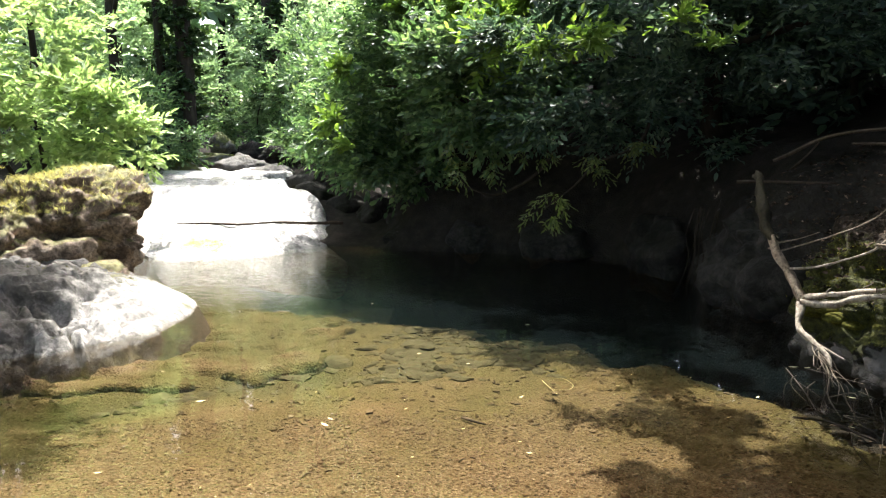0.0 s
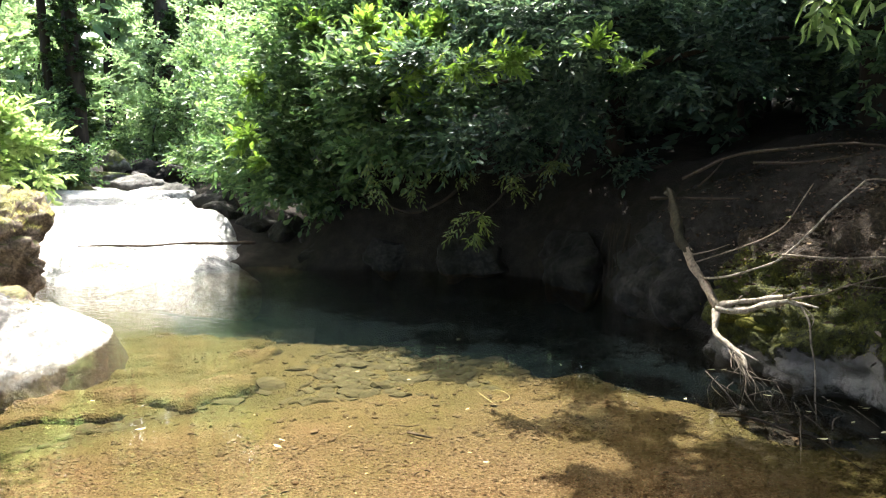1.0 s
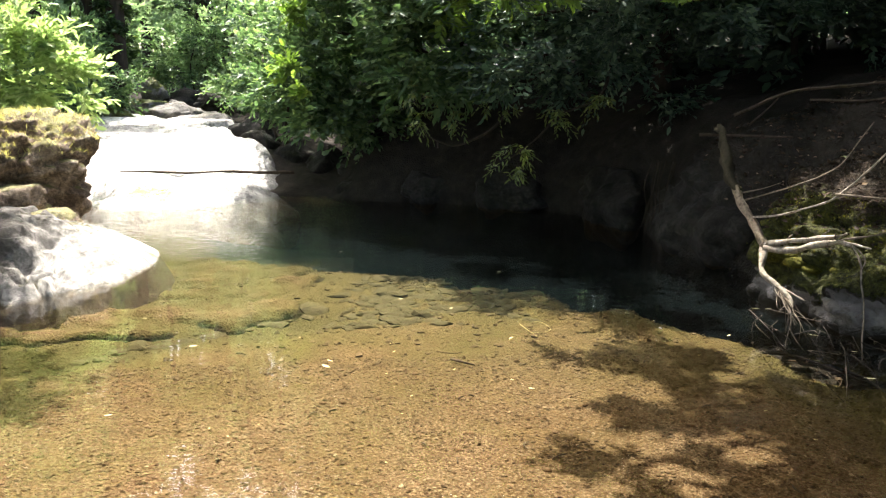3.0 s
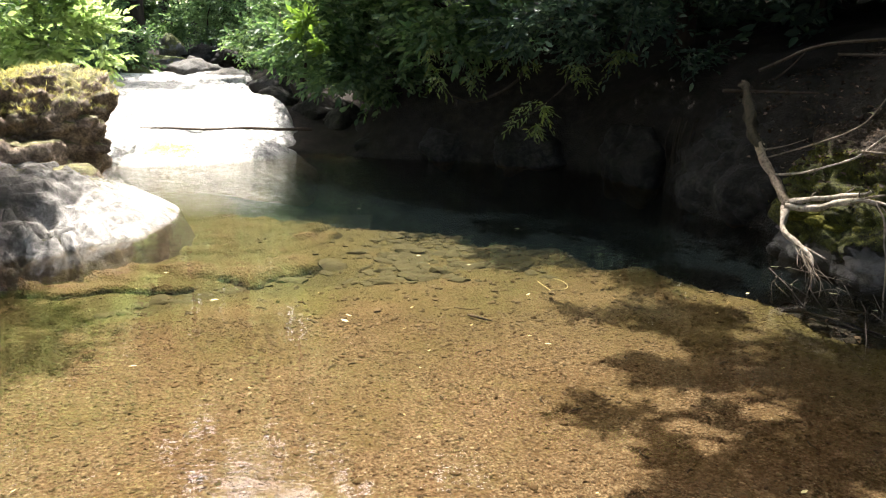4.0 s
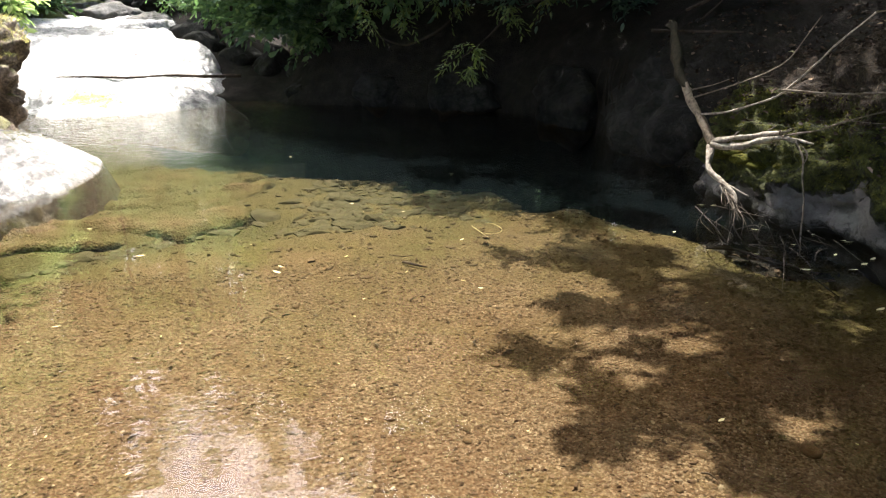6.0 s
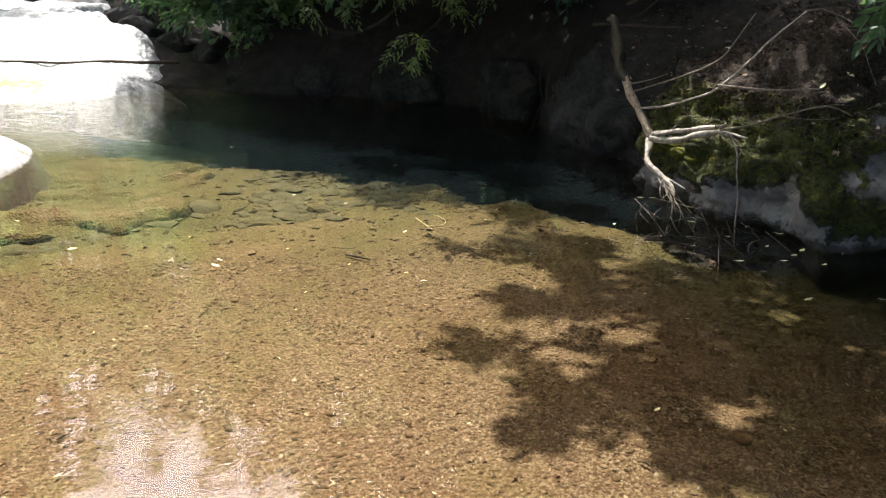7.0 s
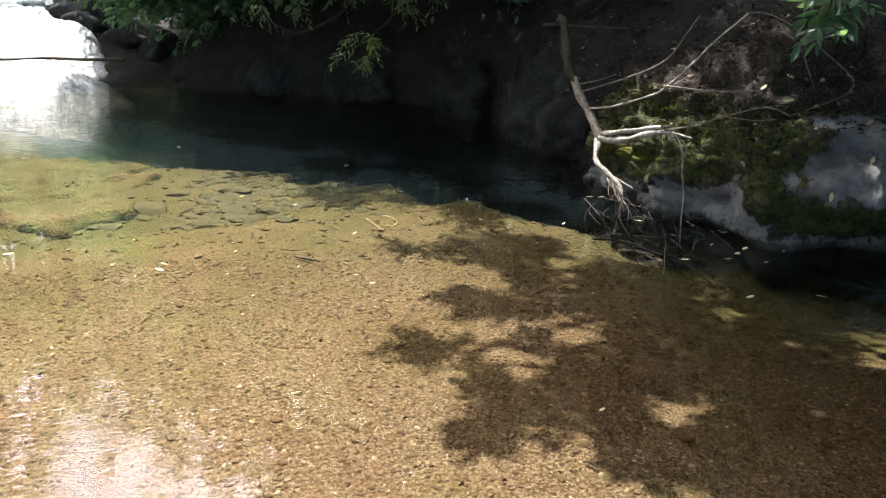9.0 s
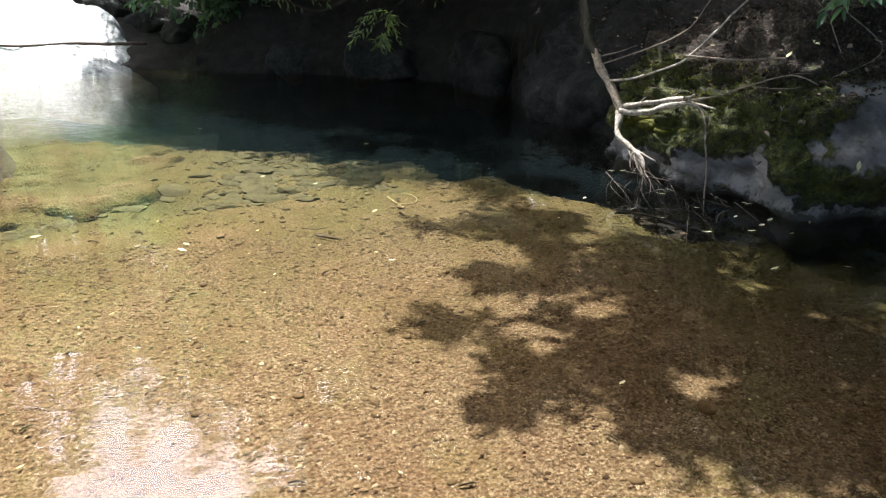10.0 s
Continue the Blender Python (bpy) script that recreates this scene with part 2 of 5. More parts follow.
BROWN = make_rock("brown_boulder", (0.42, 0.31, 0.22), (0.075, 0.048, 0.03), 0.2, (0.2, 0.18, 0.065), scale=1.8)
MOSSY = make_mossy()
# The undercut bank's shade is put into this rock's near-black colour.
SHADEROCK = make_rock("shade_darkened_rock", (0.042, 0.037, 0.032), (0.014, 0.0125, 0.011), spec=0.1)
BARK = make_bark("grey_brown_bark", (0.045, 0.035, 0.026), (0.014, 0.011, 0.008))
MOULD = make_bark("mouldering_bark", (0.036, 0.03, 0.018), (0.01, 0.0085, 0.005), 2.5)
DIM = make_bark("dim_brown_bark", (0.065, 0.05, 0.036), (0.02, 0.015, 0.011), 2.0)
WORN = make_bark("weathered_root_bark", (0.28, 0.22, 0.16), (0.04, 0.03, 0.022), 4.0, (1, 1, 0.7))
DEADWOOD = make_bark("bleached_dead_wood", (0.42, 0.36, 0.29), (0.075, 0.055, 0.04), 3.0, (1, 1, 0.7))
GREYTWIG = make_bark("weathered_grey_twig", (0.19, 0.155, 0.12), (0.05, 0.038, 0.028), 3.0)
LOGWOOD = make_bark("wet_dark_log", (0.09, 0.065, 0.045), (0.02, 0.015, 0.012))
WATER = make_water()
LAUREL = leaf_material("dark_glossy_leaves", (0.042, 0.078, 0.042), (0.09, 0.15, 0.078), (0.175, 0.24, 0.12), 0.5, 0.4, (1.35, 1.42, 0.8))
# Raised past plain foliage, so the colour carries strong sun.
BRIGHT = leaf_material("sun_brightened_leaves", (0.13, 0.19, 0.08), (0.25, 0.33, 0.155), (0.38, 0.46, 0.27), 0.6, 0.45, (1.32, 1.38, 0.85))
# Far sunlight and haze are mixed into these pale leaf colours.
FAR = leaf_material("sun_paled_leaves", (0.15, 0.205, 0.13), (0.22, 0.3, 0.185), (0.32, 0.4, 0.28), 0.65, 0.5, (1.32, 1.42, 0.9))
# Leaves caught by a sunbeam: the light is put into the colour.
SUNLEAF = leaf_material("sun_coloured_leaves", (0.1, 0.17, 0.04), (0.16, 0.25, 0.065), (0.24, 0.34, 0.11), 0.5, 0.45, (1.3, 1.35, 0.6))
# Darker copy of the laurel leaves; the slope's shade is in its colour.
SHADE = leaf_material("shade_darkened_leaves", (0.026, 0.048, 0.038), (0.056, 0.096, 0.074), (0.15, 0.21, 0.14), 0.45, 0.36, (1.25, 1.3, 0.85))
OLIVE = leaf_material("yellowing_shade_leaves", (0.045, 0.068, 0.024), (0.09, 0.122, 0.042), (0.15, 0.18, 0.06), 0.4, 0.45)
MOSSLEAF = leaf_material("moss_tips", (0.03, 0.034, 0.006), (0.075, 0.078, 0.014), (0.17, 0.16, 0.035), 0.3, 0.7)
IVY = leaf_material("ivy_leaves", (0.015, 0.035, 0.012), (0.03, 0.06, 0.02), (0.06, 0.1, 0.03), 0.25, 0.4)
GRASS = leaf_material("dry_bank_grass", (0.23, 0.225, 0.12), (0.38, 0.365, 0.21), (0.56, 0.53, 0.34), 0.4, 0.6)


# ---- builders ----
def mesh_from(name, verts, faces, mats, smooth=True):
    me = bpy.data.meshes.new(name)
    me.from_pydata(verts, [], faces)
    for m in mats if isinstance(mats, (list, tuple)) else [mats]:
        me.materials.append(m)
    me.shade_smooth() if smooth else None
    me.update()
    return me


def part(name, me, parent=None, label=""):
    ob = new(name, me)
    ob.parent = parent
    return tagged(ob, label) if label else ob


def thing(name, place, label, category, group="", kind=""):
    ob = new(name)
    ob.location = place
    ob.empty_display_size = 0.1
    return tagged(ob, label, category, group, kind)


def fbm(p, octaves=5, scale=1.0):
    return noise.fractal(Vector(p) * scale, 1.0, 2.0, octaves)


def tube_data(points, radii, sides=8, wobble=0.0, seed=0):
    """A tapered tube through points, smoothed by a spline."""
    pts = [Vector(p) for p in points]
    fine, rad = [], []
    for i in range(len(pts) - 1):
        a, b, c, d = pts[max(i - 1, 0)], pts[i], pts[i + 1], pts[min(i + 2, len(pts) - 1)]
        steps = 5
        for s in range(steps):
            u = s / steps
            fine.append(0.5 * ((2 * b) + (c - a) * u + (2 * a - 5 * b + 4 * c - d) * u * u + (3 * b - a - 3 * c + d) * u ** 3))
            rad.append(radii[i] + (radii[i + 1] - radii[i]) * u)
    fine.append(pts[-1]), rad.append(radii[-1])
    verts, faces = [], []
    side = Vector((0.31, 0.77, 0.55)).normalized()
    for i, (p, r) in enumerate(zip(fine, rad)):
        t = (fine[min(i + 1, len(fine) - 1)] - fine[max(i - 1, 0)]).normalized()
        side = (side - t * side.dot(t)).normalized()
        other = t.cross(side)
        for k in range(sides):
            an = 2 * math.pi * k / sides
            w = 1 + wobble * noise.noise(Vector((p.x * 9 + seed, p.y * 9 + k * 1.3, p.z * 9)))
            verts.append(p + (side * math.cos(an) + other * math.sin(an)) * r * w)
    for i in range(len(fine) - 1):
        for k in range(sides):
            a, b = i * sides + k, i * sides + (k + 1) % sides
            faces.append((a, b, b + sides, a + sides))
    faces.append(tuple(range(sides))[::-1])
    faces.append(tuple(range((len(fine) - 1) * sides, len(fine) * sides)))
    return verts, faces


def tube(name, points, radii, material, parent=None, sides=8, wobble=0.25, seed=0, label=""):
    origin = parent.location if parent else Vector()
    local = [Vector(p) - origin for p in points]
    v, f = tube_data(local, radii, sides, wobble, seed)
    return part(name, mesh_from(name, v, f, material), parent, label)


def unit(v):
    return v / np.maximum(np.linalg.norm(v, axis=1, keepdims=True), 1e-9)


def leaves_mesh(name, pos, way, face, length, width, material, fold=0.18):
    """Many folded leaves: base points, ways along, ways of their faces, lengths and widths."""
    n = len(pos)
    way = unit(way)
    across = unit(np.cross(way, face))
    up = np.cross(across, way)
    shape = np.array([(0, 0, 0), (-0.42, 0.28, 1), (-0.4, 0.64, 1), (0, 1, -0.5), (0.4, 0.64, 1), (0.42, 0.28, 1)])
    verts = (
        pos[:, None]
        + across[:, None] * (shape[None, :, 0:1] * (length * width)[:, None, None])
        + way[:, None] * (shape[None, :, 1:2] * length[:, None, None])
        + up[:, None] * (shape[None, :, 2:3] * (length * width * fold)[:, None, None])
    ).reshape(-1, 3)
    quads = (np.array([(0, 3, 2, 1), (0, 5, 4, 3)])[None] + 6 * np.arange(n)[:, None, None]).reshape(-1)
    me = bpy.data.meshes.new(name)
    me.vertices.add(len(verts))
    me.vertices.foreach_set("co", verts.ravel().astype(np.float32))
    me.loops.add(len(quads))
    me.loops.foreach_set("vertex_index", quads.astype(np.int32))
    me.polygons.add(len(quads) // 4)
    me.polygons.foreach_set("loop_start", np.arange(0, len(quads), 4, dtype=np.int32))
    me.materials.append(material)
    me.update(calc_edges=True)
    me.validate()
    return me


def sprays(rng, lobes, leaf, per=9, droop=0.2, twig=0.4, shell=0.5, slim=0.36, single=False, gather=12):
    """Leaves on twigs, gathered into clumps, that grow outwards through ellipsoid lobes (x, y, z, rx, ry, rz, twigs)."""
    out = []
    for x, y, z, rx, ry, rz, count in lobes:
        count = int(count)
        size = np.array((rx, ry, rz))
        clumps = 1 if single else max(5, count // gather)
        cd = unit(rng.normal(size=(clumps, 3)))
        cr = shell + (1 - shell) * rng.random((clumps, 1)) ** 0.6
        centre = np.array((x, y, z)) + cd * cr * size * (0.8 + 0.4 * rng.random((clumps, 1)))
        pick = rng.integers(0, clumps, count)
        p = centre[pick] + rng.normal(size=(count, 3)) * 0.16 * size.mean() * np.array((1, 1, 0.6))
        d = unit(cd[pick] + rng.normal(size=(count, 3)) * 0.5)
        way = unit(d * np.array((1, 1, 0.6)) + rng.normal(size=(count, 3)) * 0.3 + np.array((0, 0, 0.15 - droop)))
        long = twig * (0.6 + 0.8 * rng.random((count, 1)))
        side = unit(np.cross(way, np.array((0, 0, 1.0)) + 0.3 * rng.normal(size=(count, 3))))
        for i in range(per):
            u = (i + 0.6) / per
            sgn = 1 if i % 2 else -1
            q = p + way * long * u + np.array((0, 0, -droop * 0.5)) * (u * u) * long
            lw = unit(way * (0.5 + 0.6 * u) + side * sgn * (1.0 - 0.5 * u) + rng.normal(size=(count, 3)) * 0.28 + np.array((0, 0, -droop * 0.5)))
            fc = np.array((0, 0, 0.7)) + d * 0.6 + rng.normal(size=(count, 3)) * 0.45
            out.append((q, lw, fc, leaf * (0.6 + 0.65 * rng.random(count))))
    pos, way, face, length = (np.concatenate(c) for c in zip(*out))
    return pos, way, face, length, np.full(len(pos), slim) * (0.8 + 0.4 * rng.random(len(pos)))


def plant(name, base, lobes, material, leaf, seed, label, category, stems, group="", per=9, droop=0.08, twig=0.36, shell=0.5, slim=0.46, bark=None, sunlit_sprays=(), gather=12):
    """A tree or shrub: tapered trunk and limbs (lists of points with first and last radius), and a leafy crown."""
    ob = thing(name, base, label, category, group)
    for n, (pts, r0, r1) in enumerate(stems):
        k = len(pts)
        radii = [r0 + (r1 - r0) * i / (k - 1) for i in range(k)]
        tube("trunk" if n == 0 else "limb", pts, radii, bark or BARK, ob, 10 if n == 0 else 7, 0.3, seed + n)
    rng = np.random.default_rng(seed)
    pos, way, face, length, width = sprays(rng, lobes, leaf, per, droop, twig, shell, slim, False, gather)
    part("crown", leaves_mesh("crown", pos - np.array(base), way, face, length, width, material), ob)
    # Sprays coloured brighter than the crown stand for its sunlit tips.
    if sunlit_sprays:
        for spray in sunlit_sprays:
            pos, way, face, length, width = sprays(rng, [tuple(spray[:3]) + tuple(0.6 * c for c in spray[3:6]) + (spray[6],)], leaf, 9, 0.0, 0.24, 0.0, slim, True)
            part("young_shoot", leaves_mesh("young_shoot", pos - np.array(base), way, face, length, width, SUNLEAF), ob, "leaf spray coloured bright yellow-green as if sunlit")
    return ob


def rock(name, place, size, material, label, seed, rough=0.25, blocky=0.35, turn=0.0, detail=5, category="rock", group="", crag=0.0, flat=9.0):
    """A boulder: a ball pushed into worn facets, broken blocks and fine relief, at its place (centre)."""
    bm = bmesh.new()
    bmesh.ops.create_icosphere(bm, subdivisions=detail, radius=1.0)
    rnd = random.Random(seed)
    planes = [(Vector((rnd.gauss(0, 1), rnd.gauss(0, 1), rnd.gauss(0, 0.8))).normalized(), rnd.uniform(0.62, 0.95)) for _ in range(16)]
    off = Vector((seed * 3.7, seed * 1.9, 0))
    for v in bm.verts:
        d = v.co.normalized()
        cut = min([far / max(d.dot(nrm), 1e-3) for nrm, far in planes if d.dot(nrm) > 0.1] + [1.15])
        r = (1 - blocky) + blocky * min(cut, 1.15)
        big = Vector((d.x * size[0], d.y * size[1], d.z * size[2]))
        r += rough * 0.5 * noise.fractal(big * 1.1 + off, 1.0, 2.0, 3)
        r += rough * 0.45 * (noise.turbulence(big * 2.4 + off, 4, True, noise_basis="PERLIN_ORIGINAL") - 0.45)
        r += rough * 0.22 * noise.fractal(big * 7.0 + off, 0.8, 2.0, 4)
        if crag:
            for freq, amount in ((2.2, 1.0), (5.0, 0.3)):
                q = Vector((big.x, big.y, big.z * 0.9)) * freq + off
                q += 0.35 * Vector((noise.noise(q * 1.3), noise.noise(q * 1.3 + Vector((9, 0, 0))), noise.noise(q * 1.3 + Vector((0, 9, 0)))))
                far, cells = noise.voronoi(q)
                r += crag * amount * (0.3 * noise.noise(cells[0] * 5.3) - 0.12 * max(0.0, 1 - 6 * (far[1] - far[0])))
        v.co = Vector((d.x * size[0], d.y * size[1], d.z * size[2])) * r
        v.co.z = min(v.co.z, flat * size[2] + 0.45 * (v.co.z - flat * size[2]))
    me = bpy.data.meshes.new(name)
    bm.to_mesh(me)
    bm.free()
    me.materials.append(material)
    me.shade_smooth()
    ob = new(name, me)
    ob.matrix_world = pose(*place, 0, 0, turn)
    return tagged(ob, label, category, group)


# ---- ground ----
SHORE = np.array([
    (-4.2, 6.1), (-3.5, 6.3), (-3.1, 6.6), (-3.1, 7.2), (-3.8, 8.8), (-4.3, 10.6), (-3.6, 10.8), (-2.2, 11.6), (-1.4, 11.3),
    (-0.7, 10.9), (0.5, 10.4), (1.9, 9.7), (2.6, 8.4), (2.5, 7.0), (2.85, 6.1), (2.8, 5.2), (2.9, 4.6), (3.1, 4.1),
    (3.4, 3.85), (4.6, 3.4), (5.2, 2.2), (4.4, 0.9), (2.0, 0.75), (-1.5, 0.8), (-4.0, 1.4), (-5.6, 3.0), (-5.6, 5.6),
])


def shore_distance(x, y):
    """Metres inside (+) or outside (-) the pool's edge."""
    best = np.full(x.shape, 1e9)
    inside = np.zeros(x.shape, bool)
    for (ax, ay), (bx, by) in zip(SHORE, np.roll(SHORE, -1, 0)):
        u = np.clip(((x - ax) * (bx - ax) + (y - ay) * (by - ay)) / ((bx - ax) ** 2 + (by - ay) ** 2), 0, 1)
        best = np.minimum(best, np.hypot(x - ax - u * (bx - ax), y - ay - u * (by - ay)))
        cross = (ay > y) != (by > y)
        inside ^= cross & (x < (bx - ax) * (y - ay) / (by - ay + 1e-12) + ax)
    return np.where(inside, best, -best)


def step(v, a, b):
    u = np.clip((v - a) / (b - a), 0, 1)
    return u * u * (3 - 2 * u)


def ground_height(x, y):
    d = shore_distance(x, y)
    d = d + 0.12 * np.sin(2.3 * x + 1.1 * y) * np.cos(1.7 * y - 0.6 * x)
    edge = y + 0.8 * x + 0.3 * np.sin(4.1 * x + 1.3 * y) * np.sin(1.7 * x - 2.2 * y) + 0.14 * np.sin(9.7 * x - 3.0 * y)
    shelf = 0.09 + 0.026 * y + (0.1 + 0.55 * step(x + 0.15 * (y - 7), -0.5, 1.0)) * step(edge, 7.0, 9.4) + 0.5 * step(x - 0.3 * (5 - y) + 0.16 * np.sin(5.3 * y + 2.1 * x), 2.0, 3.1) * step(y, 4.0, 5.2) + 0.09 * step(x + 0.3 * (y - 3) + 0.12 * np.sin(4.7 * y), 1.5, 3.4) * step(y, 1.5, 2.8) * (1 - step(y, 4.2, 5.2))
    shelf = shelf + 0.32 * step(y + 0.35 * x, 7.2, 8.8) * step(x, -2.8, -1.2) * (1 - step(x, 0.2, 1.0))
    shelf = shelf + 0.07 * np.exp(-(((y - 5.1 - 0.45 * (x + 2.7)) / 0.4) ** 2)) * step(x, -3.0, -2.5) * (1 - step(x, -1.0, -0.5))
    bed = -shelf * step(d, -0.1, 0.45 - 0.3 * step(x, 1.6, 2.3))
    right = step(x + 0.25 * (y - 8), 1.0, 2.4) * step(y, 2.0, 4.0)
    back = step(y, 8.5, 10.0) * step(x, -1.3, 0.4)
    fall = step(y, 10.2, 11.2) * (1 - step(x, -1.6, -0.4)) * step(x, -7.5, -5.5)
    steep = np.maximum(right, back)
    s = np.maximum(-d, 0)
    low = 0.35 * (1 - np.exp(-s / 1.2)) + 0.07 * s
    high = 1.35 * (1 - np.exp(-s / 0.55)) + 0.16 * s
    near = 0.12 * (1 - np.exp(-s / 1.5)) + 0.02 * s
    bank = low + (high - low) * steep
    bank = bank + (near - bank) * (1 - step(y, 0.8, 3.0))
    bank = bank + (np.minimum(0.33 * np.maximum(y - 11.2, 0), 0.62 + 0.07 * (y - 13)) - bank - 0.05) * fall * (1 - step(y, 17, 20))
    under_ledge = step(x, -6.6, -5.6) * (1 - step(x, -2.6, -2.2)) * step(y, 4.6, 5.2) * (1 - step(y, 8.2, 9.0))
    bank = bank - 0.5 * under_ledge
    bank = np.minimum(bank, 3.0 + 0.02 * s)
    bump = 0.05 * np.sin(3.7 * x + 0.8 * y) * np.sin(2.9 * y - x) + 0.03 * np.sin(9.1 * x) * np.sin(8.3 * y + 2 * x)
    return np.where(d > 0, bed, bank) + bump * np.where(d > 0, 0.25, 1.0) * step(np.abs(d), 0.0, 0.4)


def axis(lo, hi, a, b, fine, coarse):
    mid = np.arange(a, b, fine)
    left, right = [a], [b]
    g = fine
    while left[-1] > lo:
        g = min(g * 1.35, coarse)
        left.append(left[-1] - g)
    g = fine
    while right[-1] < hi:
        g = min(g * 1.35, coarse)
        right.append(right[-1] + g)
    return np.r_[left[:0:-1], mid, right]


def make_ground():
    xs, ys = axis(-400, 400, -6, 6, 0.08, 40), axis(-300, 500, 0, 14, 0.08, 40)
    gx, gy = np.meshgrid(xs, ys)
    gz = ground_height(gx, gy)
    verts = np.stack([gx, gy, gz], -1).reshape(-1, 3).tolist()
    w = len(xs)
    faces = [(j * w + i, j * w + i + 1, (j + 1) * w + i + 1, (j + 1) * w + i) for j in range(len(ys) - 1) for i in range(w - 1)]
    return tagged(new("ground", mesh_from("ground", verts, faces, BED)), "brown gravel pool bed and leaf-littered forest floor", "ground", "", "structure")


make_ground()


def make_pool():
    xs, ys = np.linspace(-6.5, 6, 26), np.linspace(0.2, 12.5, 26)
    verts = [(x, y, 0.0) for y in ys for x in xs]
    faces = [(j * 26 + i, j * 26 + i + 1, j * 26 + i + 27, j * 26 + i + 26) for j in range(25) for i in range(25)]
    return tagged(new("water", mesh_from("water", verts, faces, WATER)), "clear shallow stream pool with a mirror-like surface", "water", "", "structure")


make_pool()


def z_at(x, y):
    return float(ground_height(np.array([x]), np.array([y]))[0])


# ---- rocks ----
def sheet_rock(name, x0, x1, y0, y1, height, material, label, step_m=0.06, base=-0.6, category="rock"):
    """A massive outcrop: a height function over a rectangle, with skirts that go down into the ground."""
    xs, ys = np.arange(x0, x1 + 1e-6, step_m), np.arange(y0, y1 + 1e-6, step_m)
    w, h = len(xs), len(ys)
    verts = [(x, y, height(x, y)) for y in ys for x in xs]
    faces = [(j * w + i, j * w + i + 1, (j + 1) * w + i + 1, (j + 1) * w + i) for j in range(h - 1) for i in range(w - 1)]
    rim = [i for i in range(w)] + [j * w + w - 1 for j in range(1, h)] + [(h - 1) * w + i for i in range(w - 2, -1, -1)] + [j * w for j in range(h - 2, 0, -1)]
    low = len(verts)
    verts += [(verts[r][0], verts[r][1], min(base, verts[r][2] - 0.1)) for r in rim]
    k = len(rim)
    faces += [(rim[n], low + n, low + (n + 1) % k, rim[(n + 1) % k]) for n in range(k)]
    faces.append(tuple(range(low, low + k)))
    return tagged(new(name, mesh_from(name, verts, faces, material)), label, category)


def fall_height(x, y):
    """The pale sloping slab over which the stream runs into the pool."""
    front = 10.85 + 0.12 * max(x + 3.9, 0) + 0.07 * math.sin(2.6 * x)
    right = -1.6 - 1.4 * max(y - 12.45, 0) + 0.15 * math.sin(2.9 * y)
    right = max(right, -3.1 - 0.12 * max(y - 13.6, 0))
    rise = y - front
    n = fbm((x * 0.8, y * 0.6, 3.1), 5)
    right += 0.55 * fbm((0.3, y * 1.1, 8.0), 4)
    z = 0.08 + 0.42 * rise if rise > -0.3 else -0.046 + 1.1 * (rise + 0.3)
    top = 0.84 + 0.035 * (y - 13) + 0.06 * n
    if z > top - 0.12:
        z = top - 0.12 * math.exp(-(z - top + 0.12) / 0.12)
    ledge = 0.05 * math.sin(6.0 * y + 1.9 * x + 6.0 * n)
    z += 0.05 * n + (0.5 * ledge if rise > 0 else 0) + 0.018 * fbm((x * 5, y * 5, 0), 3)
    z -= 0.34 * float(step(x, right - 1.1, right + 0.1)) * (1 - float(step(y, 11.7, 12.7)))
    edge = min(float(step(x, -8.6, -7.8)), 1 - float(step(x, right - 0.15, right + 0.4)))
    return max(-1.2, -1.2 + (z + 1.2) * max(edge, 0.0))


sheet_rock("rock_slab", -8.8, -1.0, 9.4, 17.4, fall_height, SLAB, "pale smooth sunlit bedrock slab sloping into the pool", base=-1.3)


def ledge_height(x, y):
    """The low slab on the left bank, with a rounded nose in the water."""
    nose = math.hypot((x + 4.75) / 2.33, (y - 6.95) / (1.85 + 0.5 * float(step(x, -3.5, -5.0))))
    worn = float(step(nose, 1.05, 0.6))
    z = 0.46 * (1 - nose ** 3.0) if nose < 1.0 else -0.17 * (1 - math.exp(-14 * (nose - 1.0))) - 3.2 * (nose - 1.0)
    z += (0.015 + 0.09 * worn) * fbm((x * 1.5, y * 1.5, 7.0), 5) + 0.03 * worn * fbm((x * 6, y * 6, 1.0), 4)
    rough = float(step(x, -2.75, -3.6)) * 0.7 + float(step(y, 6.6, 5.9)) * float(step(x, -2.45, -2.8))
    for freq, amount in ((1.3, 1.0), (3.1, 0.4)):
        far, cells = noise.voronoi(Vector((x * freq + 0.7 * fbm((x, y, 2.0), 3), y * freq * 1.25 + 0.7 * fbm((x, y, 5.0), 3), 0.0)))
        gap = far[1] - far[0]
        z += min(rough, 1.0) * amount * (0.16 * noise.noise(cells[0] * 3.7) - 0.13 * max(0.0, 1 - gap * 7))
    z += min(rough, 1.0) * (0.08 * fbm((x * 4, y * 4, 9.0), 4) + 0.03 * fbm((x * 11, y * 14, 3.0), 3))
    n = fbm((x * 2.2, y * 2.2, 11.0), 4)
    front = float(step(y, 7.0, 6.5)) * float(step(x, -2.55, -2.8))
    for ring, wide, deep in ((0.87, 0.03, 0.17), (0.68, 0.035, 0.12)):
        z -= front * deep * max(0.0, 0.6 + 2.0 * n) * math.exp(-((nose - ring - 0.16 * n - 0.05 * math.sin(7 * x)) / wide) ** 2)
    tread = 0.085
    q = (z + 0.06 * n + 0.02 * math.sin(3 * x)) / tread
    level = math.floor(q) + float(step(q - math.floor(q), 0.72, 1.0))
    z += 0.85 * min(max(rough, front), 1.0) * float(step(z, 0.0, 0.06)) * (level - q + 0.35) * tread
    return max(z, -1.2)


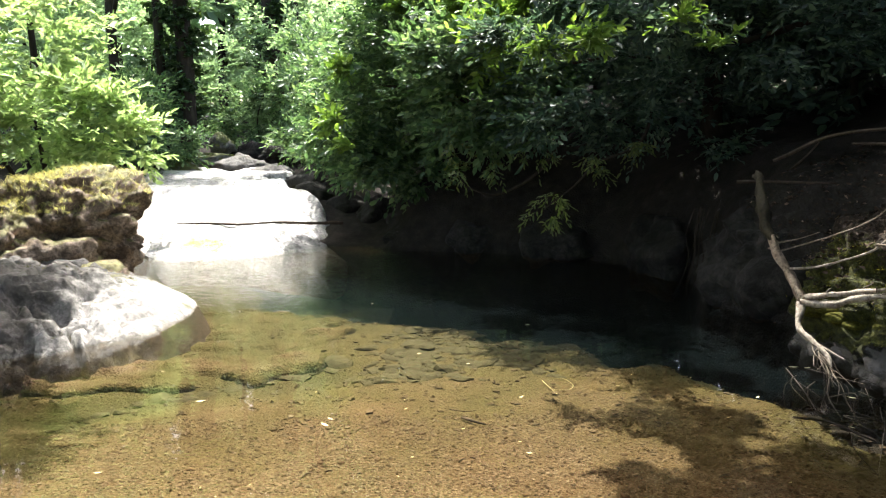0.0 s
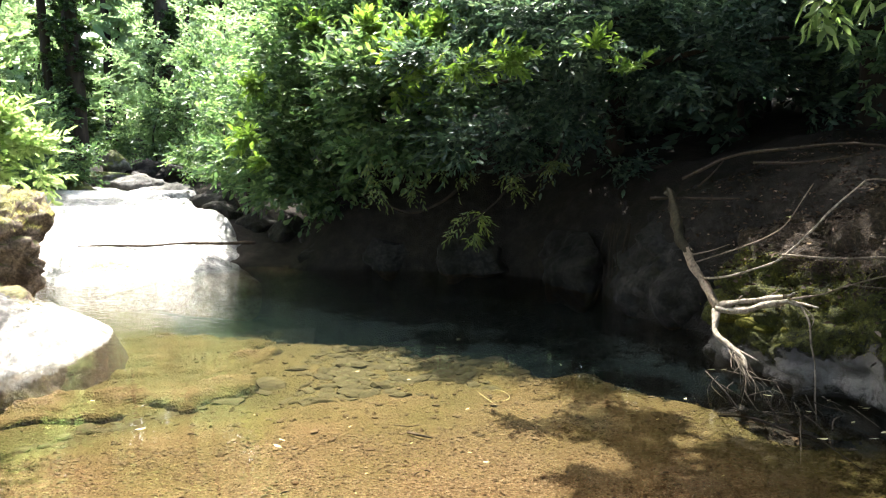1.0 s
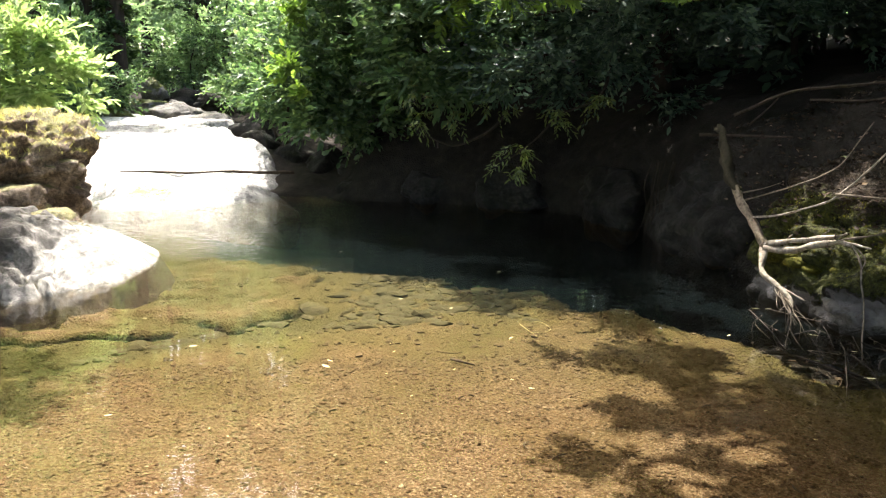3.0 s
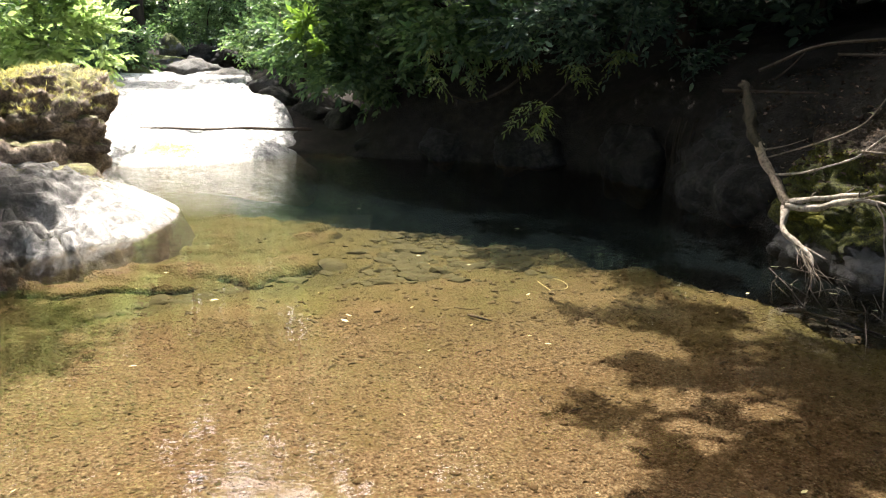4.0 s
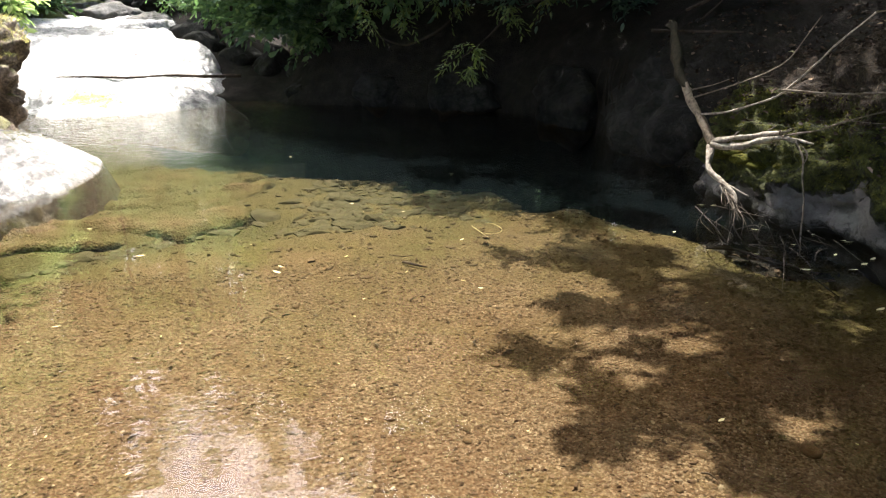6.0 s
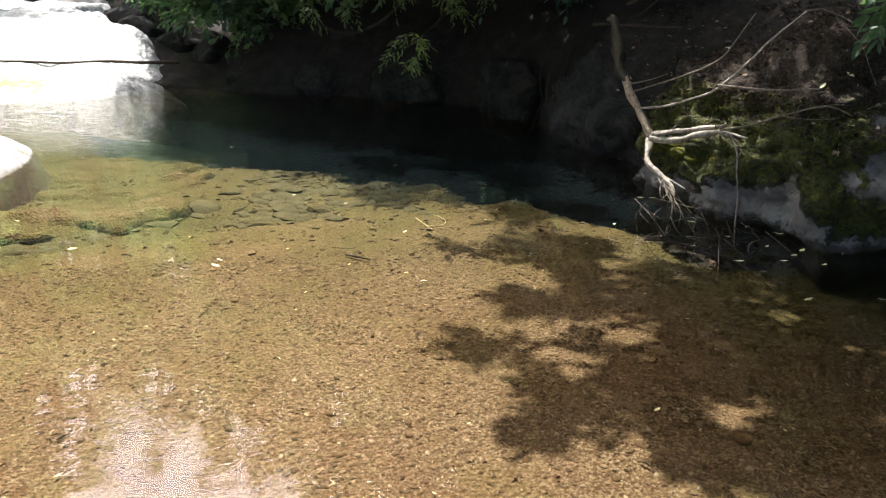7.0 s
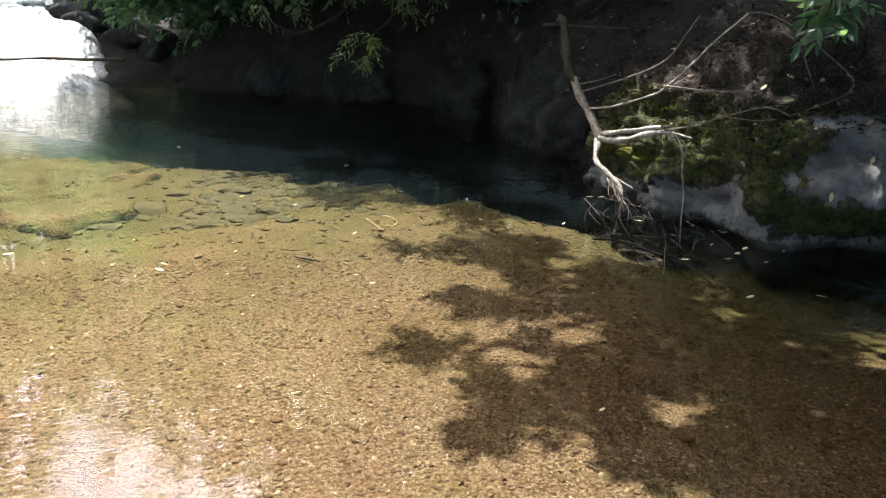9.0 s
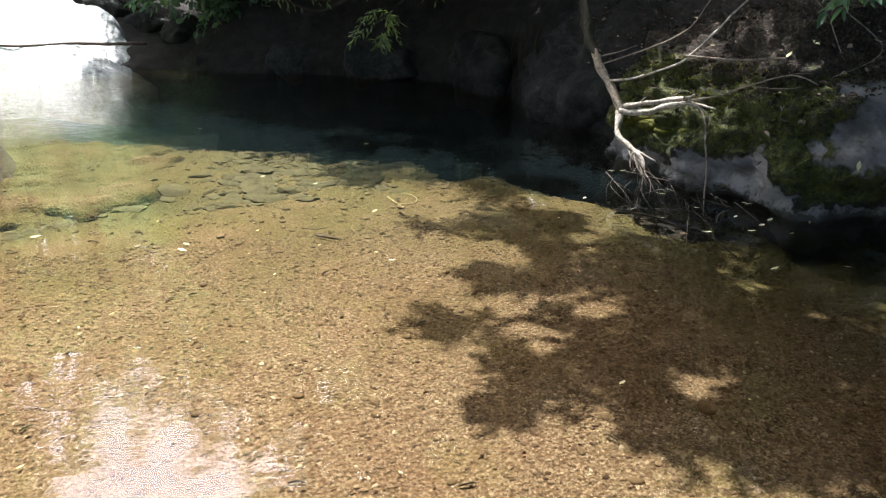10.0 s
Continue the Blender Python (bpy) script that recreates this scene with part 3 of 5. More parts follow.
sheet_rock("rock_ledge", -7.2, -1.7, 4.6, 9.2, ledge_height, LEDGE, "low pale weathered rock ledge with a rounded nose in the water", 0.032, -1.3)


def sunken_height(x, y):
    """A flat rock bench under water between the ledge's nose and the flat stones, broken off along its front."""
    n = fbm((x * 1.6, y * 1.6, 4.0), 5)
    front = 5.36 + 0.28 * (x + 2.7) + 0.17 * max(x + 1.9, 0) ** 2 + 0.3 * n + 0.05 * math.sin(9 * x)
    inner = min((y - front) / 0.13, (-0.85 - 0.12 * (y - 6.4) ** 2 - x + 0.35 * n) / 0.16, (8.7 - y) / 0.5)
    hold = max(0.0, min(1.0, inner))
    low = 0.04 * math.floor(2.5 * fbm((x * 1.1, y * 1.9, 6.0), 3) + 0.5)
    return -0.42 + hold * (0.2 + low * 0.8 + 0.05 * n - 0.02 * (y - 5.5) - 0.03 * (x + 2.0)) + 0.012 * fbm((x * 9, y * 9, 2.0), 3)


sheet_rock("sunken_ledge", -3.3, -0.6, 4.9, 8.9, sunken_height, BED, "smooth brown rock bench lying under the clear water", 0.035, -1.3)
for place, size, turn, seed, label, detail in (
    ((-4.86, 9.1, 0.5), (1.28, 0.95, 1.02), 12, 4, "craggy brown boulder with dry grass, steep above the water", 6),
    ((-6.0, 8.9, 0.7), (1.15, 0.95, 0.95), 20, 5, "craggy brown boulder with moss and dry grass on its top", 6),
    ((-4.5, 8.3, 0.22), (0.72, 0.42, 0.5), 40, 9, "craggy brown boulder stained with moss", 5),
    ((-5.3, 8.15, 0.4), (0.75, 0.5, 0.55), 10, 11, "craggy brown boulder with dry moss patches", 5),
    ((-6.7, 8.5, 0.8), (0.95, 0.8, 0.75), 55, 14, "craggy brown boulder under the bank bushes", 5),
    ((-3.85, 8.3, 0.05), (0.34, 0.3, 0.3), 65, 17, "craggy brown boulder stained with moss", 4),
    ((-6.0, 7.7, 0.4), (0.6, 0.45, 0.4), 35, 18, "craggy brown boulder with dry moss patches", 5),
):
    rock("boulder", place, size, BROWN, label, seed, 0.3, 0.8, turn, detail, "rock", "bank boulders", 0.65, 0.7 if size[0] > 1.2 else 0.85)
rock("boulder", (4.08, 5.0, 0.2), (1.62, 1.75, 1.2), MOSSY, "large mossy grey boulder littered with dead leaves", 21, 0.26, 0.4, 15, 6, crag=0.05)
WETROCK = make_rock("wet_brown_rock", (0.034, 0.023, 0.015), (0.01, 0.007, 0.005), rough=0.8, scale=2.0, spec=0.15, silted=False)
for place, size, seed in (((2.62, 4.45, -0.36), (0.42, 0.42, 0.14), 51), ((2.42, 4.76, -0.38), (0.3, 0.28, 0.12), 52), ((2.85, 4.15, -0.38), (0.4, 0.34, 0.14), 53)):
    rock("rock", place, size, WETROCK, "wet brown rock just under water at the mossy boulder's foot", seed, 0.5, 0.8, 20 * seed, 4, "rock", "awash rocks", 0.4)
rock("boulder", (3.6, 6.95, 0.3), (1.15, 1.2, 1.0), SHADEROCK, "boulder coloured dark for the undercut bank's shade", 25, 0.34, 0.7, 50)
upper_rocks = [
    ((-5.75, 19.0, 1.15), (0.5, 0.4, 0.28), 20, 31, GREY), ((-4.2, 19.1, 1.2), (0.45, 0.5, 0.3), 50, 32, SHADEROCK), ((-5.6, 19.7, 1.5), (0.35, 0.4, 0.3), 5, 33, GREY),
    # The dark rock at y 20.1 stands for a shadowed hollow.
    ((-4.95, 20.1, 1.2), (0.9, 0.4, 0.42), 10, 34, SHADEROCK), ((-4.75, 17.9, 1.0), (0.75, 0.5, 0.26), 30, 35, LEDGE), ((-5.9, 17.3, 0.95), (0.65, 0.4, 0.28), -35, 36, GREY),
]
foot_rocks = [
    ((-3.75, 17.0, 0.8), (0.6, 0.55, 0.3), 40, 37, LEDGE), ((-4.9, 18.7, 1.2), (0.22, 0.2, 0.14), 0, 38, LEDGE), ((-2.6, 14.6, 0.75), (0.4, 0.6, 0.36), 70, 39, SHADEROCK),
    ((-2.3, 13.6, 0.6), (0.35, 0.5, 0.3), 30, 40, SHADEROCK), ((-1.7, 13.0, 0.4), (0.4, 0.45, 0.3), 20, 41, SHADEROCK), ((-1.1, 12.5, 0.3), (0.4, 0.45, 0.32), 60, 42, SHADEROCK),
    ((-0.45, 11.9, 0.1), (0.5, 0.4, 0.3), 15, 43, SHADEROCK), ((-0.4, 11.4, 0.1), (0.6, 0.5, 0.3), 35, 44, SHADEROCK), ((0.5, 10.75, 0.1), (0.7, 0.4, 0.32), -20, 45, SHADEROCK),
    ((1.6, 10.1, 0.12), (0.7, 0.45, 0.4), -30, 46, SHADEROCK), ((2.55, 8.8, 0.15), (0.45, 0.7, 0.45), 10, 47, SHADEROCK),
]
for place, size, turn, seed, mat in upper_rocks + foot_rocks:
    dark = "rock coloured dark for shade at the foot of the bank" if mat is SHADEROCK else "grey weathered streamside rock above the slab"
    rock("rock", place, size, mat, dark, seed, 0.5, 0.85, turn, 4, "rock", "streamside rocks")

# ---- fallen wood ----
log = thing("fallen_log", (-4.2, 11.15, 0.25), "thin dark fallen log lying across the slab", "log")
tube("stem", [(-4.05, 11.42, 0.4), (-3.6, 11.53, 0.38), (-3.06, 11.46, 0.36), (-2.56, 11.59, 0.365), (-2.04, 11.57, 0.345), (-1.55, 11.66, 0.33)], [0.006, 0.014, 0.018, 0.02, 0.023, 0.026], LOGWOOD, log, 8, 0.5)

dead = thing("dead_branch", (2.45, 5.04, 0.45), "bleached bare dead branch hanging over the mossy boulder", "branch")
tube("root_end", [(2.62, 6.25, 1.25), (2.53, 5.97, 1.21), (2.46, 5.74, 1.02), (2.43, 5.6, 0.88), (2.45, 5.45, 0.8)], [0.03, 0.03, 0.042, 0.038, 0.032], MOULD, dead, 12, 1.0, 3, "dark mossy lower end")
tube("stem", [(2.44, 5.5, 0.83), (2.42, 5.38, 0.73), (2.44, 5.25, 0.63), (2.45, 5.13, 0.53), (2.46, 5.04, 0.45)], [0.032, 0.03, 0.028, 0.031, 0.034], WORN, dead, 12, 0.8)
arms = [
    ([(2.46, 5.06, 0.45), (2.41, 4.98, 0.37), (2.37, 4.9, 0.3), (2.4, 4.76, 0.24), (2.44, 4.64, 0.17), (2.42, 4.55, 0.06)], 0.036, 0.012),
    ([(2.4, 4.76, 0.24), (2.47, 4.66, 0.2), (2.52, 4.58, 0.17)], 0.018, 0.008),
    ([(2.46, 5.05, 0.46), (2.53, 4.93, 0.51), (2.64, 4.77, 0.56), (2.75, 4.64, 0.6), (2.78, 4.6, 0.63)], 0.028, 0.016),
    ([(2.46, 5.04, 0.44), (2.55, 4.87, 0.46), (2.64, 4.72, 0.53), (2.72, 4.6, 0.57), (2.78, 4.53, 0.56)], 0.036, 0.022),
    ([(2.7, 4.62, 0.57), (2.78, 4.5, 0.57), (2.84, 4.42, 0.56)], 0.016, 0.012),
]
long_twigs = [
    ([(2.44, 5.25, 0.64), (2.56, 5.07, 0.68), (2.66, 4.92, 0.75), (2.77, 4.81, 0.82), (2.85, 4.74, 0.92), (2.96, 4.68, 1.06), (3.07, 4.64, 1.2), (3.23, 4.54, 1.39)], 0.013, 0.009),
    ([(3.23, 4.54, 1.39), (3.29, 4.45, 1.4), (3.36, 4.31, 1.35), (3.42, 4.15, 1.26), (3.55, 3.92, 1.08), (3.58, 3.86, 1.0), (3.5, 3.86, 0.92), (3.3, 3.92, 0.83)], 0.009, 0.004),
    ([(2.44, 5.36, 0.75), (2.57, 5.24, 0.82), (2.7, 5.13, 0.89), (2.84, 5.04, 0.97), (2.94, 4.98, 1.06), (3.02, 4.93, 1.22), (3.09, 4.89, 1.36)], 0.01, 0.005),
    ([(2.44, 5.42, 0.8), (2.54, 5.32, 0.84), (2.64, 5.22, 0.9)], 0.009, 0.005),
]
fine_twigs = [
    ([(2.79, 4.78, 0.87), (2.93, 4.38, 0.89), (3.02, 4.25, 0.91), (3.11, 4.12, 0.93)], 0.012, 0.008),
    ([(2.73, 4.58, 0.59), (2.82, 4.37, 0.66), (2.87, 4.25, 0.72), (3.01, 3.95, 0.85), (3.07, 3.76, 0.82)], 0.011, 0.005),
    ([(2.94, 4.1, 0.79), (3.05, 3.98, 0.85), (3.12, 3.86, 0.87)], 0.005, 0.003),
    ([(2.9, 4.2, 0.75), (2.98, 4.0, 0.76), (3.06, 3.86, 0.79)], 0.005, 0.003),
    ([(3.3, 4.4, 1.42), (3.32, 4.36, 1.36), (3.37, 4.15, 1.2), (3.33, 4.0, 1.08), (3.3, 3.88, 0.98)], 0.006, 0.003),
    ([(3.42, 4.15, 1.26), (3.48, 4.0, 1.25)], 0.005, 0.003),
]
tip_twigs = [
    ([(2.76, 4.5, 0.57), (2.75, 4.38, 0.47), (2.7, 4.28, 0.36), (2.68, 4.2, 0.22), (2.62, 4.1, 0.06), (2.6, 4.05, -0.08)], 0.011, 0.006),
    ([(2.76, 4.5, 0.57), (2.79, 4.4, 0.5), (2.75, 4.36, 0.44)], 0.007, 0.006),
    ([(2.68, 4.2, 0.2), (2.62, 4.2, 0.17), (2.56, 4.24, 0.18)], 0.004, 0.002),
]
for n, (pts, r0, r1) in enumerate(arms + long_twigs + fine_twigs + tip_twigs):
    tube("twig", pts, [(0.78 if r0 > 0.02 else 0.62) * (r0 + (r1 - r0) * i / (len(pts) - 1)) for i in range(len(pts))], DEADWOOD if r0 > 0.012 else GREYTWIG, dead, 8, 0.9, n)
rt = random.Random(3)
for n in range(12):
    u = rt.random()
    a = Vector((2.46, 5.05, 0.46)).lerp(Vector((2.78, 4.56, 0.59)), u) + Vector((rt.uniform(-0.02, 0.02), 0, rt.uniform(-0.02, 0.02)))
    b = a + Vector((rt.uniform(-0.04, 0.12), rt.uniform(-0.14, 0.04), rt.uniform(-0.05, 0.07)))
    tube("twig", [a, a.lerp(b, 0.5) + Vector((0, 0, 0.012)), b], [0.006, 0.005, 0.003], GREYTWIG if n % 3 else DEADWOOD, dead, 5, 0.6, 40 + n)
for n in range(22):
    a = Vector((2.4, 4.74, 0.23)).lerp(Vector((2.43, 4.57, 0.08)), rt.random()) + Vector((rt.uniform(-0.015, 0.015), 0, rt.uniform(-0.02, 0.02)))
    b = a + Vector((rt.uniform(-0.05, 0.07), rt.uniform(-0.14, 0.0), rt.uniform(-0.1, -0.02)))
    c = b + Vector((rt.uniform(-0.07, 0.07), rt.uniform(-0.14, 0.03), rt.uniform(-0.12, -0.01)))
    tube("rootlet", [a, b, c], [0.005, 0.0035, 0.0015], GREYTWIG if n % 3 else DIM, dead, 5, 0.3, n)

# ---- trees and shrubs ----
plant("tree", (1.2, 11.8, 1.2), [(-0.9, 11.7, 2.0, 0.9, 0.8, 1.0, 700), (-0.3, 11.4, 3.2, 1.2, 0.9, 1.1, 900), (0.5, 9.9, 2.3, 1.1, 0.9, 0.8, 900), (0.8, 11.4, 3.6, 1.3, 1.0, 1.0, 900), (1.5, 11.9, 4.9, 1.5, 1.2, 0.9, 600), (-0.6, 11.5, 1.25, 0.7, 0.5, 0.45, 260), (-0.2, 12.6, 2.4, 1.0, 0.6, 0.9, 420)],
      LAUREL, 0.118, 101, "broad dark green laurel-like tree overhanging the pool", "tree",
      [([(1.2, 11.8, 0.9), (1.0, 11.5, 2.0), (0.8, 11.4, 3.6), (0.9, 11.6, 5.0)], 0.13, 0.05), ([(1.05, 11.5, 1.8), (0.2, 11.2, 2.2), (-0.9, 11.4, 2.4)], 0.05, 0.015), ([(0.95, 11.4, 2.4), (0.8, 10.6, 2.6), (0.6, 9.8, 2.4)], 0.05, 0.015)],
      sunlit_sprays=[(0.75, 8.75, 2.8, 0.3, 0.25, 0.2, 34), (0.2, 9.2, 3.05, 0.3, 0.25, 0.2, 30), (-1.32, 10.0, 1.95, 0.2, 0.15, 0.4, 24), (-1.1, 9.9, 1.5, 0.2, 0.15, 0.2, 12), (-1.2, 10.9, 2.7, 0.25, 0.2, 0.3, 26), (-0.5, 10.4, 3.3, 0.3, 0.25, 0.25, 20), (0.5, 8.9, 2.4, 0.2, 0.2, 0.12, 12), (1.0, 8.5, 3.1, 0.25, 0.2, 0.15, 18)], per=8, gather=24, slim=0.56)
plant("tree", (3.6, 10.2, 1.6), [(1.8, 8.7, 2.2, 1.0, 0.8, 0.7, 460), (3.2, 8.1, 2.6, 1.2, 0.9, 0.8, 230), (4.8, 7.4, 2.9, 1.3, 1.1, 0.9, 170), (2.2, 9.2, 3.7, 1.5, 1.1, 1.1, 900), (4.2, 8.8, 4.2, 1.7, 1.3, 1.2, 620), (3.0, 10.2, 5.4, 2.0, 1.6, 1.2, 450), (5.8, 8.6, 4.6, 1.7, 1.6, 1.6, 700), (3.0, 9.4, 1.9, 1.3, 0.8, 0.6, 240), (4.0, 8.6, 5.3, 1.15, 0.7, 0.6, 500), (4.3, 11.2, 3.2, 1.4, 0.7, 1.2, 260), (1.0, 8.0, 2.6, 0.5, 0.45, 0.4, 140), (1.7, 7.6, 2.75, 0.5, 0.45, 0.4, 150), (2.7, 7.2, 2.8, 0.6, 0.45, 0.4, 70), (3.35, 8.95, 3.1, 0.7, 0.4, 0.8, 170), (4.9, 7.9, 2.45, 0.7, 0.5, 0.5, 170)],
      SHADE, 0.1, 102, "dense green tree over the undercut bank, its leaves darkened for shade", "tree",
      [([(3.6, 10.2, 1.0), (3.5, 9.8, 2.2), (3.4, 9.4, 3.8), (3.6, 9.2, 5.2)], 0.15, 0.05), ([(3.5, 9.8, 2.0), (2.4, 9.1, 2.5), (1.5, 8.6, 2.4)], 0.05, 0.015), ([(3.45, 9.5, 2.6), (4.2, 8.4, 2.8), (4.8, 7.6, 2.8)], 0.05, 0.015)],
      sunlit_sprays=[(1.43, 7.26, 2.65, 0.2, 0.16, 0.14, 20), (1.38, 7.27, 2.46, 0.16, 0.12, 0.1, 12), (0.93, 7.55, 2.56, 0.2, 0.16, 0.14, 16), (0.7, 7.75, 2.38, 0.2, 0.14, 0.1, 16), (0.42, 8.0, 2.6, 0.2, 0.14, 0.1, 14), (2.2, 7.0, 2.55, 0.2, 0.15, 0.12, 12), (2.6, 6.85, 2.4, 0.2, 0.15, 0.12, 10)], per=8, gather=24)
# Leafy sprigs at the bough ends: x, y, spread in x and y, twigs.
near_sprigs = [(1.27, 7.3, 0.24, 0.38, 66), (0.8, 7.55, 0.16, 0.06, 16), (0.9, 6.59, 0.2, 0.16, 28), (1.45, 6.7, 0.2, 0.34, 56), (1.93, 6.75, 0.3, 0.45, 133), (1.53, 6.1, 0.25, 0.3, 76), (2.45, 6.45, 0.36, 0.5, 60), (2.05, 5.84, 0.3, 0.3, 85), (2.6, 5.95, 0.3, 0.45, 70), (0.46, 5.9, 0.2, 0.07, 26), (0.72, 5.5, 0.14, 0.14, 28)]
outer_sprigs = [(0.5, 5.2, 0.06, 0.14, 21), (1.04, 5.42, 0.18, 0.24, 40), (1.24, 5.79, 0.22, 0.18, 34), (1.5, 5.6, 0.22, 0.18, 45), (1.7, 5.32, 0.16, 0.2, 45), (2.12, 5.37, 0.2, 0.3, 68), (1.53, 4.96, 0.14, 0.18, 43), (1.8, 4.89, 0.16, 0.22, 55), (1, 4.85, 0.11, 0.17, 30), (1.25, 4.78, 0.08, 0.14, 29), (1.47, 4.66, 0.08, 0.12, 24), (1.75, 4.35, 0.2, 0.16, 50), (2.25, 4.5, 0.25, 0.2, 70), (2.65, 4.3, 0.3, 0.2, 90), (2.95, 4.75, 0.3, 0.3, 70)]
inner_sprigs = [(1.66, 6.44, 0.28, 0.25, 50), (1.02, 5.77, 0.18, 0.13, 22), (1.29, 5.55, 0.18, 0.08, 18), (1.7, 5.65, 0.17, 0.12, 22), (1.53, 4.98, 0.19, 0.2, 36), (0.99, 4.76, 0.17, 0.11, 18), (1.89, 4.97, 0.18, 0.25, 40), (2.4, 6.44, 0.18, 0.11, 14), (0.6, 5.27, 0.1, 0.13, 18), (0.85, 5.22, 0.12, 0.07, 18), (1.31, 6.55, 0.16, 0.16, 24), (0.88, 6.46, 0.12, 0.14, 18), (1.45, 7.46, 0.19, 0.34, 40), (2.33, 5.74, 0.16, 0.12, 24), (2.25, 6.3, 0.2, 0.16, 30)]
plant("tree", (5.6, 7.6, 1.6), [(3.7, 6.1, 5.2, 1.2, 1.2, 0.6, 120), (3.6, 4.8, 4.8, 1.1, 0.8, 0.4, 190), (2.75, 4.9, 4.8, 0.6, 0.5, 0.25, 260), (3.4, 7.9, 5.3, 0.7, 0.6, 0.4, 220), (4.7, 4.6, 5.0, 1.5, 1.0, 0.6, 520), (4.4, 7.4, 6.2, 2.0, 1.5, 1.0, 190), (2.3, 8.45, 5.4, 0.35, 0.3, 0.3, 130), (3.4, 8.7, 8.4, 1.1, 0.8, 0.6, 240), (4.6, 8.2, 7.8, 1.2, 1.0, 0.6, 240), (5.1, 6.7, 2.7, 0.6, 0.5, 0.9, 170)] + [(x, y, 4.8, rx, ry, 0.12, n) for x, y, rx, ry, n in near_sprigs + outer_sprigs + inner_sprigs],
      LAUREL, 0.12, 103, "tall tree whose leafy boughs reach out over the pool", "tree",
      [([(5.6, 7.6, 1.2), (5.5, 7.4, 3.0), (5.3, 7.2, 5.0), (5.2, 7.0, 6.2)], 0.2, 0.06), ([(5.45, 7.4, 3.6), (4.2, 6.6, 4.6), (2.6, 6.0, 4.9), (1.2, 5.7, 4.85)], 0.05, 0.01), ([(3.4, 6.3, 4.75), (2.3, 6.7, 4.85), (1.2, 7.2, 4.8)], 0.025, 0.008), ([(5.4, 7.4, 4.0), (4.4, 5.6, 4.8), (3.0, 4.8, 4.9)], 0.05, 0.015)], shell=0.15, twig=0.2)
# High lobes are out of view, added to block sun and sky.
slope_trees = [
    ((3.6, 14.5, 2.0), [(4.0, 14.0, 6.0, 2.0, 1.6, 1.6), (4.2, 15.0, 8.2, 2.2, 1.8, 1.5), (1.2, 14.0, 2.9, 1.4, 1.0, 1.2), (3.2, 13.2, 3.6, 1.6, 1.2, 1.4)], 121),
    ((6.5, 12.0, 2.4), [(5.6, 11.6, 4.0, 1.8, 1.5, 1.6), (6.6, 11.6, 6.6, 2.3, 2.0, 1.8), (6.8, 12.2, 9.0, 2.4, 2.0, 1.6), (8.2, 10.6, 5.0, 2.0, 1.8, 1.8), (7.0, 9.6, 3.4, 1.4, 1.4, 1.2), (9.4, 9.0, 4.0, 1.8, 1.8, 1.6), (2.7, 10.9, 6.9, 1.0, 0.9, 0.6), (3.9, 10.6, 7.1, 1.2, 0.9, 0.6), (5.3, 10.5, 7.1, 1.3, 0.9, 0.6), (4.4, 10.3, 6.2, 1.4, 0.7, 0.6), (6.6, 10.0, 6.4, 1.2, 1.0, 0.8)], 122),
]
slope_trees.append(
    ((8.0, 7.0, 2.6), [(7.2, 7.4, 4.0, 1.6, 1.6, 1.6), (7.8, 7.0, 6.4, 2.2, 2.2, 1.8), (7.4, 5.4, 4.4, 1.6, 1.6, 1.5), (8.0, 6.4, 8.6, 2.2, 2.2, 1.5), (6.6, 6.9, 5.3, 1.2, 1.1, 0.9), (9.6, 9.6, 8.0, 1.8, 1.6, 1.2)], 123)
)
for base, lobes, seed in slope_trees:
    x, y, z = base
    plant("tree", base, [(*l, 240) for l in lobes], SHADE, 0.2, seed, "tall dense tree on the slope, its high crown added to shade the bank", "tree",
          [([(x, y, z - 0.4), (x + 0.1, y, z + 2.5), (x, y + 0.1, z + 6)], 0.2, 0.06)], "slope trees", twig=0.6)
# Lobes near z 5 are unseen, added to shade the ledge and water.
plant("shrub", (-5.9, 11.2, 0.8), [(-5.6, 11.3, 1.95, 0.9, 0.6, 0.65, 240), (-4.9, 11.3, 1.7, 0.6, 0.5, 0.45, 150), (-6.9, 10.6, 2.8, 1.2, 0.9, 0.9, 240), (-6.2, 11.8, 3.5, 1.2, 0.9, 0.9, 190), (-5.4, 10.2, 1.75, 0.6, 0.4, 0.3, 90), (-6.5, 9.9, 1.9, 0.7, 0.5, 0.35, 110), (-4.75, 8.6, 5.0, 1.0, 1.3, 0.4, 420), (-4.2, 8.2, 5.1, 0.5, 0.7, 0.3, 140), (-4.0, 9.3, 5.0, 0.5, 0.6, 0.3, 60), (-3.5, 7.3, 5.0, 0.62, 0.8, 0.3, 270), (-7.6, 10.6, 5.2, 1.0, 1.0, 0.9, 140)],
      BRIGHT, 0.14, 104, "bright green sunlit shrub behind the grassy boulder, with unseen shading sprays", "shrub",
      [([(-5.9, 11.2, 0.3), (-5.8, 11.1, 1.2), (-6.0, 11.2, 2.4)], 0.05, 0.02), ([(-5.9, 11.2, 0.5), (-6.4, 10.9, 1.6), (-6.8, 10.5, 2.6)], 0.04, 0.015)])
